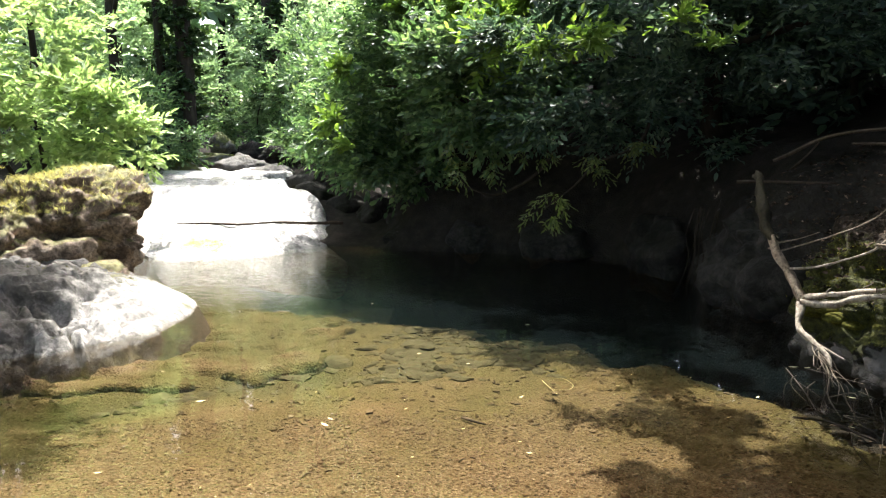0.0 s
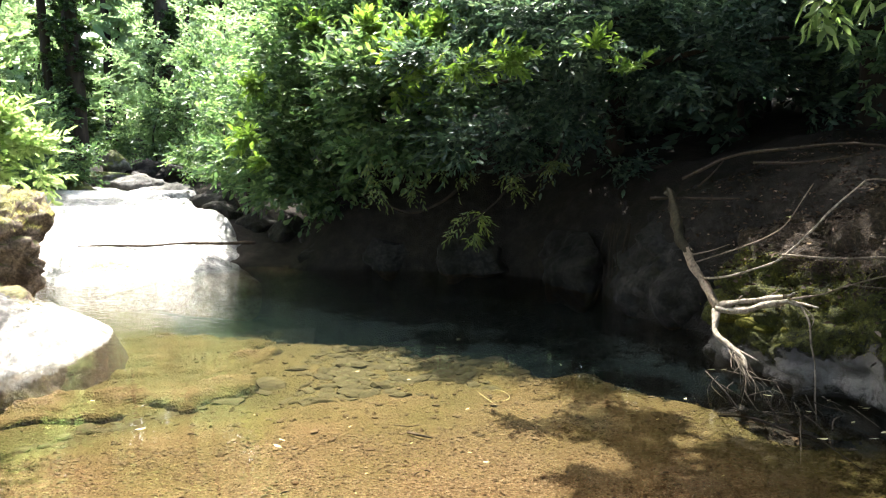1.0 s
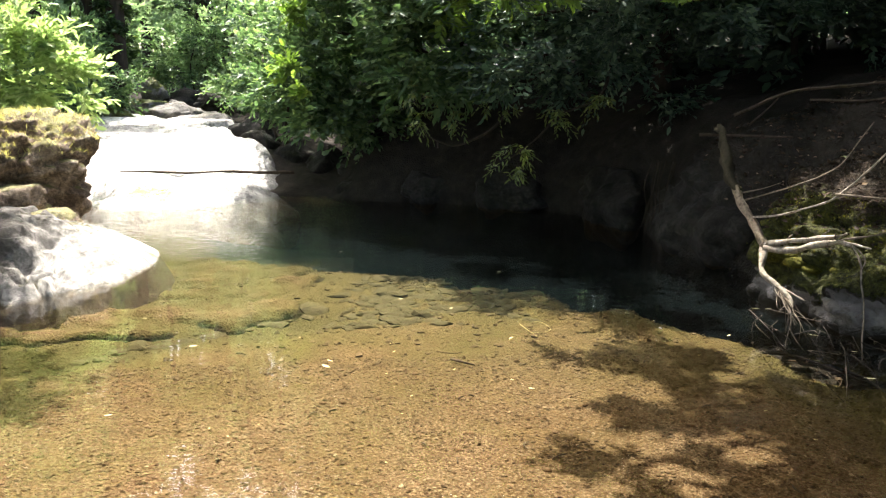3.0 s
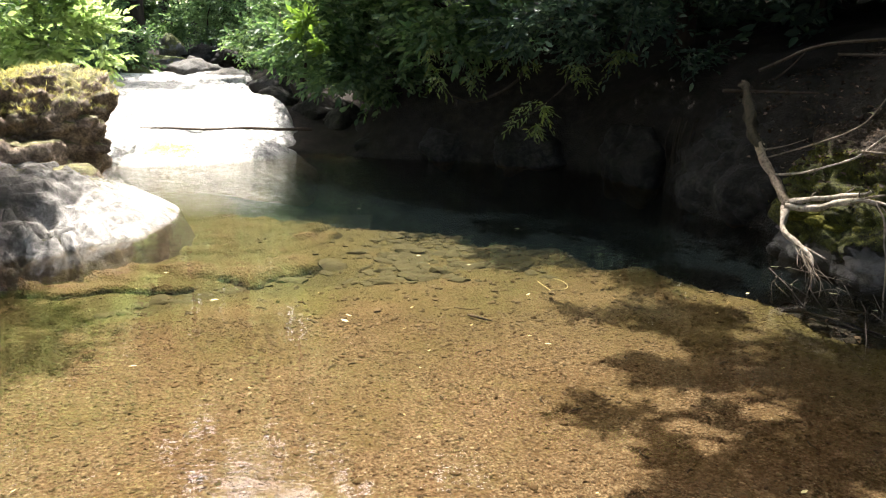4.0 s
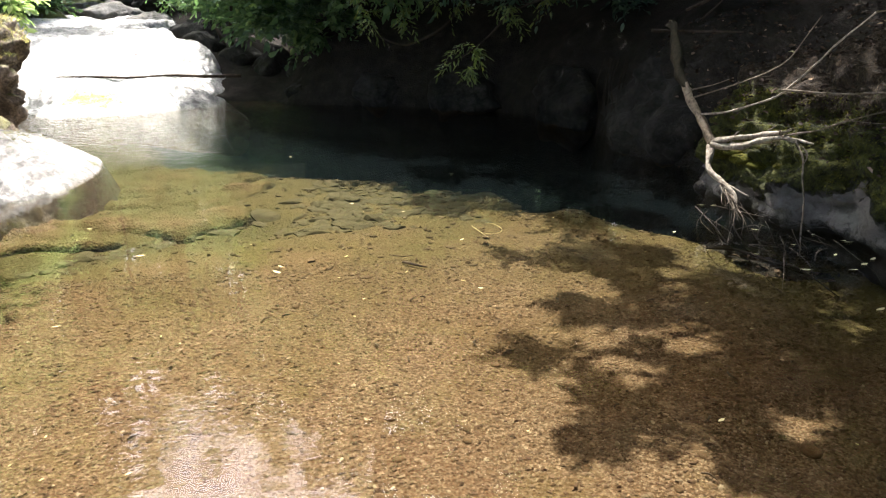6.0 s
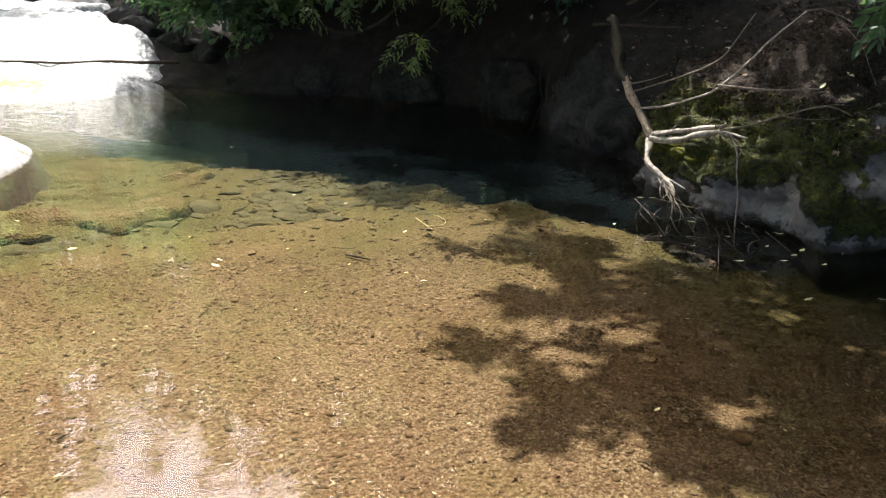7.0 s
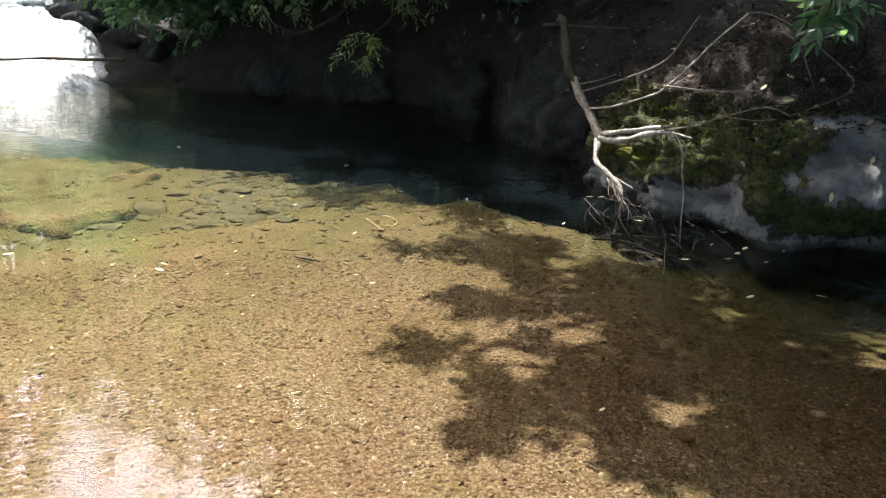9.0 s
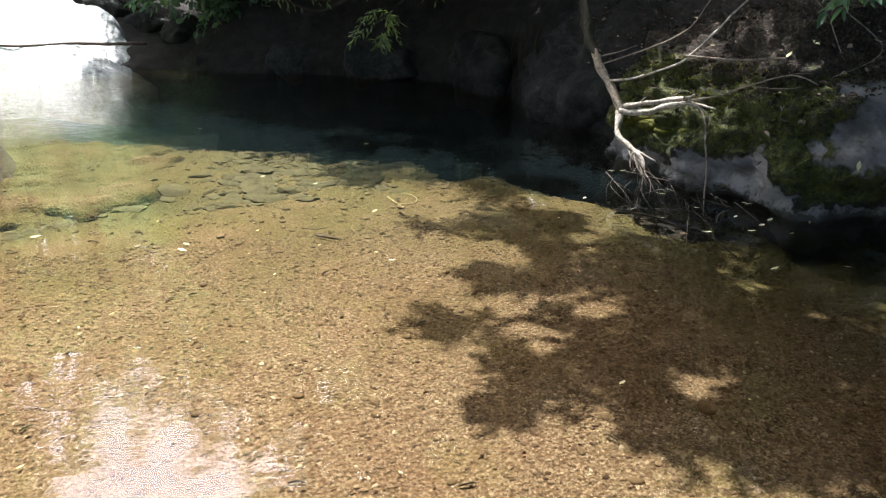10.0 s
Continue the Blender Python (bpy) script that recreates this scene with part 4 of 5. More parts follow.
plant("shrub", (-1.9, 13.3, 0.4), [(-1.9, 13.6, 1.55, 0.5, 0.5, 0.5, 150), (-1.35, 12.5, 1.3, 0.5, 0.5, 0.45, 150), (-2.5, 15.4, 1.9, 0.6, 0.6, 0.6, 170), (-1.45, 12.9, 2.2, 0.8, 0.7, 0.9, 360), (-1.9, 14.8, 2.7, 0.8, 0.8, 1.0, 280), (-0.9, 11.6, 1.3, 0.45, 0.4, 0.45, 120), (-2.7, 16.6, 2.9, 0.7, 0.7, 1.1, 200)],
      LAUREL, 0.125, 105, "leafy green shrub leaning over the slab's edge", "shrub",
      [([(-1.7, 13.4, 0.2), (-1.8, 13.2, 0.9), (-1.6, 12.9, 1.8)], 0.04, 0.015), ([(-1.8, 13.5, 0.3), (-2.2, 14.0, 1.2), (-2.3, 14.5, 2.2)], 0.035, 0.012)], shell=0.15, per=7, gather=20)
for base, x0, y0, seed in (((-5.0, 21.2, 1.4), -5.0, 20.8, 106), ((-2.6, 17.6, 0.9), -2.6, 17.6, 107), ((-7.4, 17.2, 1.0), -7.4, 17.2, 108), ((-6.4, 14.6, 0.7), -6.6, 14.6, 109)):
    plant("shrub", base, [(x0, y0, base[2] + 0.9, 1.0, 0.8, 0.6, 260), (x0 + 0.6, y0 + 0.3, base[2] + 1.5, 0.8, 0.7, 0.6, 200), (x0 - 0.7, y0 + 0.2, base[2] + 0.7, 0.7, 0.6, 0.5, 160)],
          LAUREL, 0.11, seed, "low leafy shrub by the stream above the slab", "shrub", [([base, (x0, y0 + 0.1, base[2] + 0.8), (x0 + 0.2, y0 + 0.2, base[2] + 1.5)], 0.03, 0.01)], "streamside shrubs", per=8)
plant("tree", (-8.2, 15.6, 0.9), [(-7.7, 15.0, 5.4, 1.4, 1.0, 1.1, 220), (-8.6, 15.4, 7.2, 1.6, 1.2, 1.1, 240), (-9.2, 14.6, 5.6, 1.3, 1.0, 1.0, 180)],
      BRIGHT, 0.17, 116, "slender sunlit tree with brightened green leaves", "tree", [([(-8.2, 15.6, 0.6), (-8.1, 15.5, 3.5), (-8.3, 15.4, 7.0)], 0.09, 0.03)], per=8)
plant("shrub", (-6.5, 17.2, 0.9), [(-6.4, 17.0, 1.7, 0.9, 0.6, 0.6, 240), (-7.1, 17.3, 2.4, 0.9, 0.6, 0.7, 220), (-5.8, 17.2, 1.5, 0.5, 0.5, 0.35, 110)],
      LAUREL, 0.11, 115, "dim blue-green shrub at the foot of the ivy-clad trunk", "shrub", [([(-6.5, 17.2, 0.7), (-6.5, 17.1, 1.4), (-6.8, 17.2, 2.2)], 0.03, 0.01)], per=8)
for base, r, seed in (((-6.15, 18.6, 1.2), 0.21, 111), ((-6.75, 18.6, 1.2), 0.12, 112), ((-5.2, 24.0, 1.6), 0.3, 113), ((-6.5, 19.2, 1.2), 0.07, 114)):
    x, y, z = base
    plant("tree", base, [(x, y, z + 1.4 + 0.9 * i, 1.5 * r, 1.5 * r, 0.7, 170 if r > 0.15 else 40) for i in range(6)] + [(x - 0.6, y + 4.5, 9.0, 1.8, 1.4, 1.2, 130)],
          IVY, 0.11, seed, "ivy-clad woodland tree with a dark upright trunk", "tree",
          [([(x, y, z - 0.3), (x + 0.05, y, z + 2.5), (x - 0.02, y + 0.1, z + 5), (x - 0.1, y + 0.4, z + 8)], r, r * 0.6)], "woodland trees", per=6, twig=0.15, slim=0.75)
# Added tree: boughs above the view that dapple the slab's top.
plant("tree", (-8.3, 19.6, 1.2), [(-5.9, 17.9, 6.6, 1.1, 0.8, 0.35, 560), (-5.5, 16.7, 6.5, 1.0, 0.8, 0.3, 360), (-4.5, 17.4, 6.5, 0.9, 0.6, 0.3, 230), (-7.6, 18.8, 7.4, 1.2, 1.0, 0.8, 220), (-8.4, 19.8, 9.2, 1.5, 1.3, 1.0, 220)],
      BRIGHT, 0.13, 117, "sunlit tree with unseen boughs added over the stream to dapple the slab", "tree",
      [([(-8.3, 19.6, 0.8), (-8.2, 19.5, 4.0), (-8.3, 19.7, 7.0), (-8.4, 19.8, 9.6)], 0.16, 0.04), ([(-8.2, 19.5, 4.6), (-7.2, 18.7, 6.2), (-5.9, 17.8, 6.6), (-4.6, 17.3, 6.5)], 0.06, 0.012), ([(-6.6, 18.2, 6.4), (-5.6, 16.8, 6.5)], 0.03, 0.01)], per=6, twig=0.2)
# Two tall trees on either side of the opening in the woodland's roof.
for x, y, seed in ((1.0, 24.5, 118), (-12.6, 30.0, 119)):
    plant("tree", (x, y, 1.4), [(x, y, 9.5, 1.8, 1.8, 1.6, 120), (x - 0.2, y, 13.0, 2.3, 2.0, 1.8, 190), (x + 0.2, y, 16.5, 2.4, 2.1, 1.9, 190), (x, y + 0.3, 20.0, 2.4, 2.1, 1.9, 190), (x + 0.3, y + 0.5, 23.2, 2.0, 1.8, 1.6, 150)],
          LAUREL, 0.42, seed, "tall dark tree above the woodland beyond the pool", "tree", [([(x, y, 1.0), (x + 0.1, y, 9.0), (x, y + 0.2, 17.0), (x + 0.2, y + 0.4, 24.0)], 0.3, 0.08)], "tall woodland trees", per=7, twig=0.8)
for x, y, top, seed in ((-10.4, 36.5, 23.6, 141), (-6.7, 36.0, 22.8, 142), (-3.9, 37.0, 24.5, 143)):
    plant("tree", (x, y, z_at(x, y)), [(x + 0.15 * i, y, top - 1.3 - 2.3 * i, 0.75 + 0.2 * i, 0.8, 1.3, 34) for i in range(6)],
          FAR, 0.4, seed, "slender pointed woodland tree beyond the stream", "tree", [([(x, y, z_at(x, y) - 0.3), (x + 0.2, y, 11.0), (x, y, top)], 0.16, 0.03)], "far woodland trees", per=7, twig=0.6)
rng = random.Random(5)
for n in range(20):
    x, y = -17 + n * 1.25 + rng.uniform(-0.5, 0.5), 18.5 + rng.uniform(0, 4.5)
    y += 2.0 if -6 < x < -2 else 0
    z = z_at(x, y)
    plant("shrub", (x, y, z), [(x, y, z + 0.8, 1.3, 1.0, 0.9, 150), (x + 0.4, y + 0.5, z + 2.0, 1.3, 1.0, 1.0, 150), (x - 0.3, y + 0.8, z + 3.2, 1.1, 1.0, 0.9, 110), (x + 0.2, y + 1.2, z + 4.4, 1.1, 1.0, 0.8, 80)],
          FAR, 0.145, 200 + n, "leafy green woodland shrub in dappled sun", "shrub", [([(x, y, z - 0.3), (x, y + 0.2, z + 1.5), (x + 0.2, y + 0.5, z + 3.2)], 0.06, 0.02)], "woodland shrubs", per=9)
for n in range(26):
    x, y = -38 + n * 3.0 + rng.uniform(-1, 1), 34 + rng.uniform(0, 8)
    z = z_at(x, y)
    top = rng.uniform(17, 20) if -14 < x < 1 else rng.uniform(20, 25)
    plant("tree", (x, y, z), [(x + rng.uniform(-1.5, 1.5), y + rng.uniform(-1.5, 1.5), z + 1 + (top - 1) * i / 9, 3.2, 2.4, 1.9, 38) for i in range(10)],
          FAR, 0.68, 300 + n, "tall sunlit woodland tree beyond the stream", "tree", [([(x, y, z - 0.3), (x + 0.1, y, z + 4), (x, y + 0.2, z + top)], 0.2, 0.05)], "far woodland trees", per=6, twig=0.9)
for n in range(14):
    x, y = -26 + n * 3.0 + rng.uniform(-1, 1), 46 + rng.uniform(0, 6)
    z = z_at(x, y)
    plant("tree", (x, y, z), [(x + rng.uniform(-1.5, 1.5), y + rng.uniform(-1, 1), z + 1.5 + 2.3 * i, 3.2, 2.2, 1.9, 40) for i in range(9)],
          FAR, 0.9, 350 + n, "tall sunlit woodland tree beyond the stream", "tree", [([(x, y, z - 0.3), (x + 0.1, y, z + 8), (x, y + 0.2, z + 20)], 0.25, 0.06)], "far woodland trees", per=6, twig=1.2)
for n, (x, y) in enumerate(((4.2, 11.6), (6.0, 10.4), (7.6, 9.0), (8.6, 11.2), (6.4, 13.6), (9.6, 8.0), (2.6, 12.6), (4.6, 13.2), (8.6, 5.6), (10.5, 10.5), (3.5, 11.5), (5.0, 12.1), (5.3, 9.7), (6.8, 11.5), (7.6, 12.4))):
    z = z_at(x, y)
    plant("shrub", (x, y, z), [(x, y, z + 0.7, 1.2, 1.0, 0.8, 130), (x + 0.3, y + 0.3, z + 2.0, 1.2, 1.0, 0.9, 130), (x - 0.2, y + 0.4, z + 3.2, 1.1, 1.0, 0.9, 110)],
          SHADE, 0.2, 800 + n, "dense shrub on the slope, its leaves darkened for shade", "shrub", [([(x, y, z - 0.3), (x, y + 0.2, z + 1.5), (x + 0.2, y + 0.3, z + 3.0)], 0.05, 0.02)], "slope shrubs", per=6, twig=0.5)
# Woodland that closes the place at both sides and behind, added to cut sky light.
for x, y, top in ((-9.4, 12.6, 9.5), (-8.6, 8.2, 9), (-9.5, 3.0, 10), (-9.0, -4.0, 11), (-3.0, -11.0, 12), (4.0, -10.0, 12), (10.0, -4.0, 11), (9.5, 2.5, 9), (11.0, 14.0, 13), (-13.0, 18.0, 14), (-6.5, -9.0, 11), (0.5, -13.0, 12), (7.5, -8.5, 11), (11.5, -0.5, 10), (12.0, 6.5, 10), (-10.5, -0.5, 10)):
    z = z_at(x, y)
    # Trees on the left take the sun-brightened leaf colour.
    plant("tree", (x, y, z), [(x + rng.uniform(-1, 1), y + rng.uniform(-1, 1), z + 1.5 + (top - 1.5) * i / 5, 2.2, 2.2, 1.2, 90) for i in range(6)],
          BRIGHT if x < 0 else LAUREL, 0.38, 400 + int(10 * y), "tall leafy tree added on the bank to close off the sky", "tree", [([(x, y, z - 0.3), (x + 0.1, y, z + 4), (x, y + 0.2, z + top)], 0.2, 0.05)], "bank trees", per=7, twig=0.7)


# Unseen canopy, dark-leaved, added overhead to block sky light.
for base, lobes, seed in (
    ((-4.5, -5.0, 0.4), [(-5.5, -2.0, 7.5, 2.8, 2.8, 1.2), (-2.5, -2.5, 8.0, 2.8, 2.6, 1.2), (-5.0, -6.0, 7.5, 2.8, 2.8, 1.5), (-7.5, 1.0, 7.0, 2.4, 2.4, 1.3), (-3.2, 2.0, 8.2, 2.4, 2.2, 0.8), (-6.0, 4.5, 7.4, 2.0, 1.8, 0.8), (-2.6, 4.4, 8.8, 1.8, 0.9, 0.6)], 131),
    ((4.5, -5.0, 0.4), [(1.0, -2.5, 8.0, 2.8, 2.6, 1.2), (4.2, -2.0, 7.5, 2.8, 2.8, 1.3), (4.0, -6.0, 7.5, 2.8, 2.8, 1.5), (6.8, 1.0, 7.0, 2.6, 2.6, 1.5), (0.0, -6.5, 8.0, 2.8, 2.8, 1.4), (0.8, 2.2, 8.4, 2.4, 2.2, 0.8), (3.6, 3.4, 7.8, 2.2, 1.8, 0.8), (0.4, 4.4, 8.8, 1.8, 0.9, 0.6)], 132),
):
    x, y, z = base
    plant("tree", base, [(*l, 480 if x > 0 else 340) for l in lobes], IVY, 0.46, seed, "unseen spreading tree added to block sky over the near bank", "tree",
          [([(x, y, z - 0.4), (x + 0.1, y, z + 3), (x, y + 0.6, z + 7)], 0.22, 0.08)], "bank trees", per=7, twig=0.7, shell=0.2)


# ---- hanging sprays, roots and bare branches ----
def hanging(name, pts, r0, r1, tips, material, leaf, label, seed, count=24):
    """A drooping branch with leaves round its tips (x, y, z, spread)."""
    ob = thing(name, pts[0], label, "branch", "hanging branches")
    tube("stem", pts, [r0 + (r1 - r0) * i / (len(pts) - 1) for i in range(len(pts))], BARK, ob, 6, 0.3, seed)
    g = np.random.default_rng(seed)
    lobes = [(x, y, z, r, r, r * 1.2, count) for x, y, z, r in tips]
    pos, way, face, length, width = sprays(g, lobes, leaf, 7, 0.6, 0.16, 0.2, 0.34)
    part("leaves", leaves_mesh("leaves", pos - np.array(pts[0]), way, face, length, width, material), ob)
    return ob


hanging("leafy_branch", [(2.4, 8.6, 1.9), (2.12, 8.09, 1.5), (1.65, 7.91, 1.32), (1.37, 7.77, 1.09), (1.04, 7.64, 0.87)], 0.022, 0.006,
        [(1.02, 7.63, 0.85, 0.13), (1.15, 7.7, 0.98, 0.1), (1.6, 7.9, 1.34, 0.12), (2.1, 8.0, 1.5, 0.12)], OLIVE, 0.07, "drooping branch with a tuft of fresh leaves", 501, 16)
hanging("leafy_branch", [(1.6, 9.2, 1.7), (1.11, 8.74, 1.18), (0.7, 8.8, 0.95), (0.5, 8.82, 0.95), (0.24, 8.85, 1.06)], 0.025, 0.006,
        [(0.24, 8.85, 1.28, 0.14), (0.68, 8.8, 1.24, 0.13), (1.08, 8.54, 1.4, 0.16), (0.1, 9.0, 1.5, 0.18)], OLIVE, 0.07, "bare crooked branch with a few yellowing leaves", 502, 14)
hanging("leafy_branch", [(4.6, 5.2, 2.6), (4.0, 4.6, 2.0), (3.6, 4.2, 1.6), (3.4, 4.0, 1.42)], 0.014, 0.005,
        [(3.42, 4.0, 1.42, 0.16), (3.6, 4.1, 1.62, 0.2), (3.7, 4.3, 1.8, 0.2)], LAUREL, 0.12, "hanging branch with long glossy green leaves", 503, 12)
hanging("leafy_branch", [(4.6, 5.6, 3.6), (3.9, 4.9, 3.0), (3.2, 4.5, 2.65)], 0.014, 0.005,
        [(3.2, 4.5, 2.62, 0.16), (3.5, 4.7, 2.75, 0.18), (2.9, 4.6, 2.6, 0.12)], BRIGHT, 0.12, "hanging branch with long brightened green leaves", 504, 10)

roots = thing("hanging_roots", (2.5, 7.45, 0.8), "pale thin roots hanging down the undercut bank", "roots")
rr = random.Random(9)
for n in range(9):
    x, y = 2.42 + 0.03 * n + rr.uniform(-0.03, 0.03), 7.42 + rr.uniform(-0.06, 0.12)
    tube("root", [(x + 0.12, y + 0.1, 0.85), (x + rr.uniform(0, 0.06), y, 0.6), (x + rr.uniform(-0.04, 0.04), y - 0.03, 0.35), (x - 0.04 + rr.uniform(-0.04, 0.04), y - 0.04, 0.05 + rr.uniform(-0.1, 0.1))], [0.006, 0.005, 0.004, 0.002], BARK, roots, 5, 0.3, n)

for n, (pts, r0, r1) in enumerate((
    ([(2.48, 6.33, 1.19), (2.75, 6.2, 1.19), (3.1, 5.9, 1.19)], 0.014, 0.008),
    ([(2.75, 6.25, 1.36), (2.84, 6.15, 1.42), (3.01, 5.84, 1.56), (3.27, 5.45, 1.61), (3.47, 5.07, 1.64), (3.6, 4.7, 1.6)], 0.016, 0.009),
    ([(2.85, 6.15, 1.29), (2.92, 6.05, 1.4), (2.98, 5.97, 1.51)], 0.01, 0.006),
    ([(3.1, 5.7, 1.5), (3.3, 5.3, 1.5), (3.55, 5.0, 1.56)], 0.012, 0.006),
)):
    bare = thing("bare_branch", pts[0], "bare brown branch lying against the shaded bank", "branch", "bare branches")
    tube("stem", pts, [r0 + (r1 - r0) * i / (len(pts) - 1) for i in range(len(pts))], DIM, bare, 7, 0.5, n)

# ---- pool details ----
def pebble_data(rng, count, area, size, flat=0.55):
    """Many small worn stones, joined: places over an area (x0, x1, y0, y1), radii from size (least, most)."""
    ico = bmesh.new()
    bmesh.ops.create_icosphere(ico, subdivisions=1, radius=1.0)
    base = np.array([v.co for v in ico.verts])
    tri = np.array([[v.index for v in f.verts] for f in ico.faces])
    ico.free()
    x = rng.uniform(area[0], area[1], count)
    y = rng.uniform(area[2], area[3], count)
    keep = shore_distance(x, y) > 0.05
    x, y = x[keep], y[keep]
    n = len(x)
    r = size[0] + (size[1] - size[0]) * rng.random(n) ** 2.6
    an = rng.uniform(0, 2 * math.pi, n)
    shape = base[None] * (1 + 0.36 * rng.normal(size=(n, len(base), 1)))
    shape *= np.stack([np.ones(n), rng.uniform(0.55, 0.95, n), rng.uniform(0.3, flat, n)], -1)[:, None] * r[:, None, None]
    c, s = np.cos(an)[:, None], np.sin(an)[:, None]
    px = shape[..., 0] * c - shape[..., 1] * s + x[:, None]
    py = shape[..., 0] * s + shape[..., 1] * c + y[:, None]
    pz = shape[..., 2] + (ground_height(x, y) + 0.08 * r)[:, None]
    verts = np.stack([px, py, pz], -1).reshape(-1, 3)
    faces = (tri[None] + len(base) * np.arange(n)[:, None, None]).reshape(-1, 3)
    return verts.tolist(), faces.tolist()


def make_pebble():
    k = Mat("river_pebbles")
    col = k.ramp(k.geo.outputs["Random Per Island"], (0.0, (0.034, 0.018, 0.011)), (0.22, (0.076, 0.043, 0.025)), (0.7, (0.12, 0.076, 0.046)), (0.93, (0.17, 0.12, 0.077)), (1.0, (0.27, 0.215, 0.15)))
    # Lower pebbles are coloured olive to stand for the water's tint.
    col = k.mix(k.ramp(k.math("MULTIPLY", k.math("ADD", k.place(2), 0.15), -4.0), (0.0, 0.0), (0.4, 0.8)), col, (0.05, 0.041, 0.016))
    return k.done(k.mix(k.ramp(k.noise(35, 5), (0.35, 0.0), (0.7, 0.5)), col, (0.075, 0.05, 0.027)), 0.8, k.bump(k.noise(90, 4), 0.4, 0.004), 0.08)


PEBBLE = make_pebble()
gen = np.random.default_rng(77)
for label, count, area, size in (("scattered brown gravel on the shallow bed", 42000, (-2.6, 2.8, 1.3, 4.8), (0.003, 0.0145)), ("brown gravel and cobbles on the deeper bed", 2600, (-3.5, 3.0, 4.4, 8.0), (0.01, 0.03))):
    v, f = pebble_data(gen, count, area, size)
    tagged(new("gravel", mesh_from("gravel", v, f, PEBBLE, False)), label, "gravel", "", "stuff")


def make_stone(name, light, dark):
    k = Mat(name)
    n = k.noise(22, 6, 0.65)
    tint = k.node("ShaderNodeObjectInfo").outputs["Random"]
    col = k.mix(tint, k.ramp(n, (0.3, dark), (0.7, light)), tuple(0.6 * c for c in light))
    return k.done(col, 0.8, k.bump(n, 0.5, 0.01), 0.08)


COBBLE = make_stone("brown_cobble", (0.11, 0.066, 0.033), (0.05, 0.028, 0.013))
SUNK = make_stone("algae_dark_flat_stone", (0.074, 0.061, 0.026), (0.03, 0.025, 0.011))
rs = random.Random(31)
for n in range(290):
    x, y = rs.triangular(-0.9, 1.3, -0.3), rs.uniform(5.55, 7.4)
    if n < 26:
        x = -2.5 + 0.064 * n
        y = 5.2 + 0.6 * (x + 2.5) + rs.uniform(-0.12, 0.1)
    r = rs.uniform(0.03, 0.075) if n % 5 else rs.uniform(0.075, 0.125)
    ob = rock("sunken_stone", (x, y, z_at(x, y) - 0.05 * r), (r * rs.uniform(1.0, 1.7), r * rs.uniform(0.7, 1.1), r * rs.uniform(0.24, 0.42)), SUNK, "algae-stained flat stone on the pool bed", 600 + n, 0.7, 1.0, rs.uniform(0, 180), 2, "stone", "sunken stones")
    ob.data.shade_flat()
    ob.rotation_euler.x, ob.rotation_euler.y = rs.uniform(-0.14, 0.14), rs.uniform(-0.14, 0.14)
for n in range(60):
    x, y = rs.uniform(-1.6, 2.2), rs.uniform(1.6, 4.2)
    if n < 4:
        x, y = ((1.42, 2.16), (-0.17, 2.37), (0.39, 3.56), (0.3, 1.98))[n]
    r = rs.uniform(0.012, 0.024) if n else 0.045
    rock("pebble", (x, y, z_at(x, y) + 0.05 * r), (r * 1.4, r, r * 0.45), COBBLE, "worn brown pebble on the shallow gravel bed", 700 + n, 0.25, 0.5, rs.uniform(0, 180), 2, "pebble", "bed pebbles")


# ---- fallen leaves ----
def leaf_thing(length, width, curl):
    """One curled dry leaf with a pointed tip and a stalk."""
    rows, verts, faces = 7, [], []
    for i in range(rows):
        u = i / (rows - 1)
        w = width * math.sin(math.pi * min(0.04 + 0.96 * u, 0.985)) ** 0.8 * 0.5
        zc = curl * (u - 0.5) ** 2
        verts += [(-w, length * (u - 0.5), zc + curl * 0.35), (0, length * (u - 0.5), zc), (w, length * (u - 0.5), zc + curl * 0.35)]
    for i in range(rows - 1):
        a = 3 * i
        faces += [(a, a + 1, a + 4, a + 3), (a + 1, a + 2, a + 5, a + 4)]
    k = len(verts)
    verts += [(-0.002, -0.5 * length, 0.25 * curl), (0.002, -0.5 * length, 0.25 * curl), (0.001, -0.72 * length, 0.25 * curl)]
    faces.append((k, k + 1, k + 2))
    return mesh_from("fallen_leaf", verts, faces, DRYLEAF)


PALELEAF = make_stone("pale_yellow_leaf", (0.6, 0.55, 0.31), (0.4, 0.34, 0.16))
DRYLEAF = make_stone("dry_brown_leaf", (0.45, 0.34, 0.22), (0.22, 0.14, 0.08))
leaf_meshes = [leaf_thing(0.07 + 0.012 * n, 0.03 + 0.004 * n, 0.02 + 0.01 * (n % 2)) for n in range(4)]
pale_meshes = []
for n in range(3):
    me = leaf_thing(0.075 + 0.012 * n, 0.035, 0.01)
    me.materials[0] = PALELEAF
    pale_meshes.append(me)
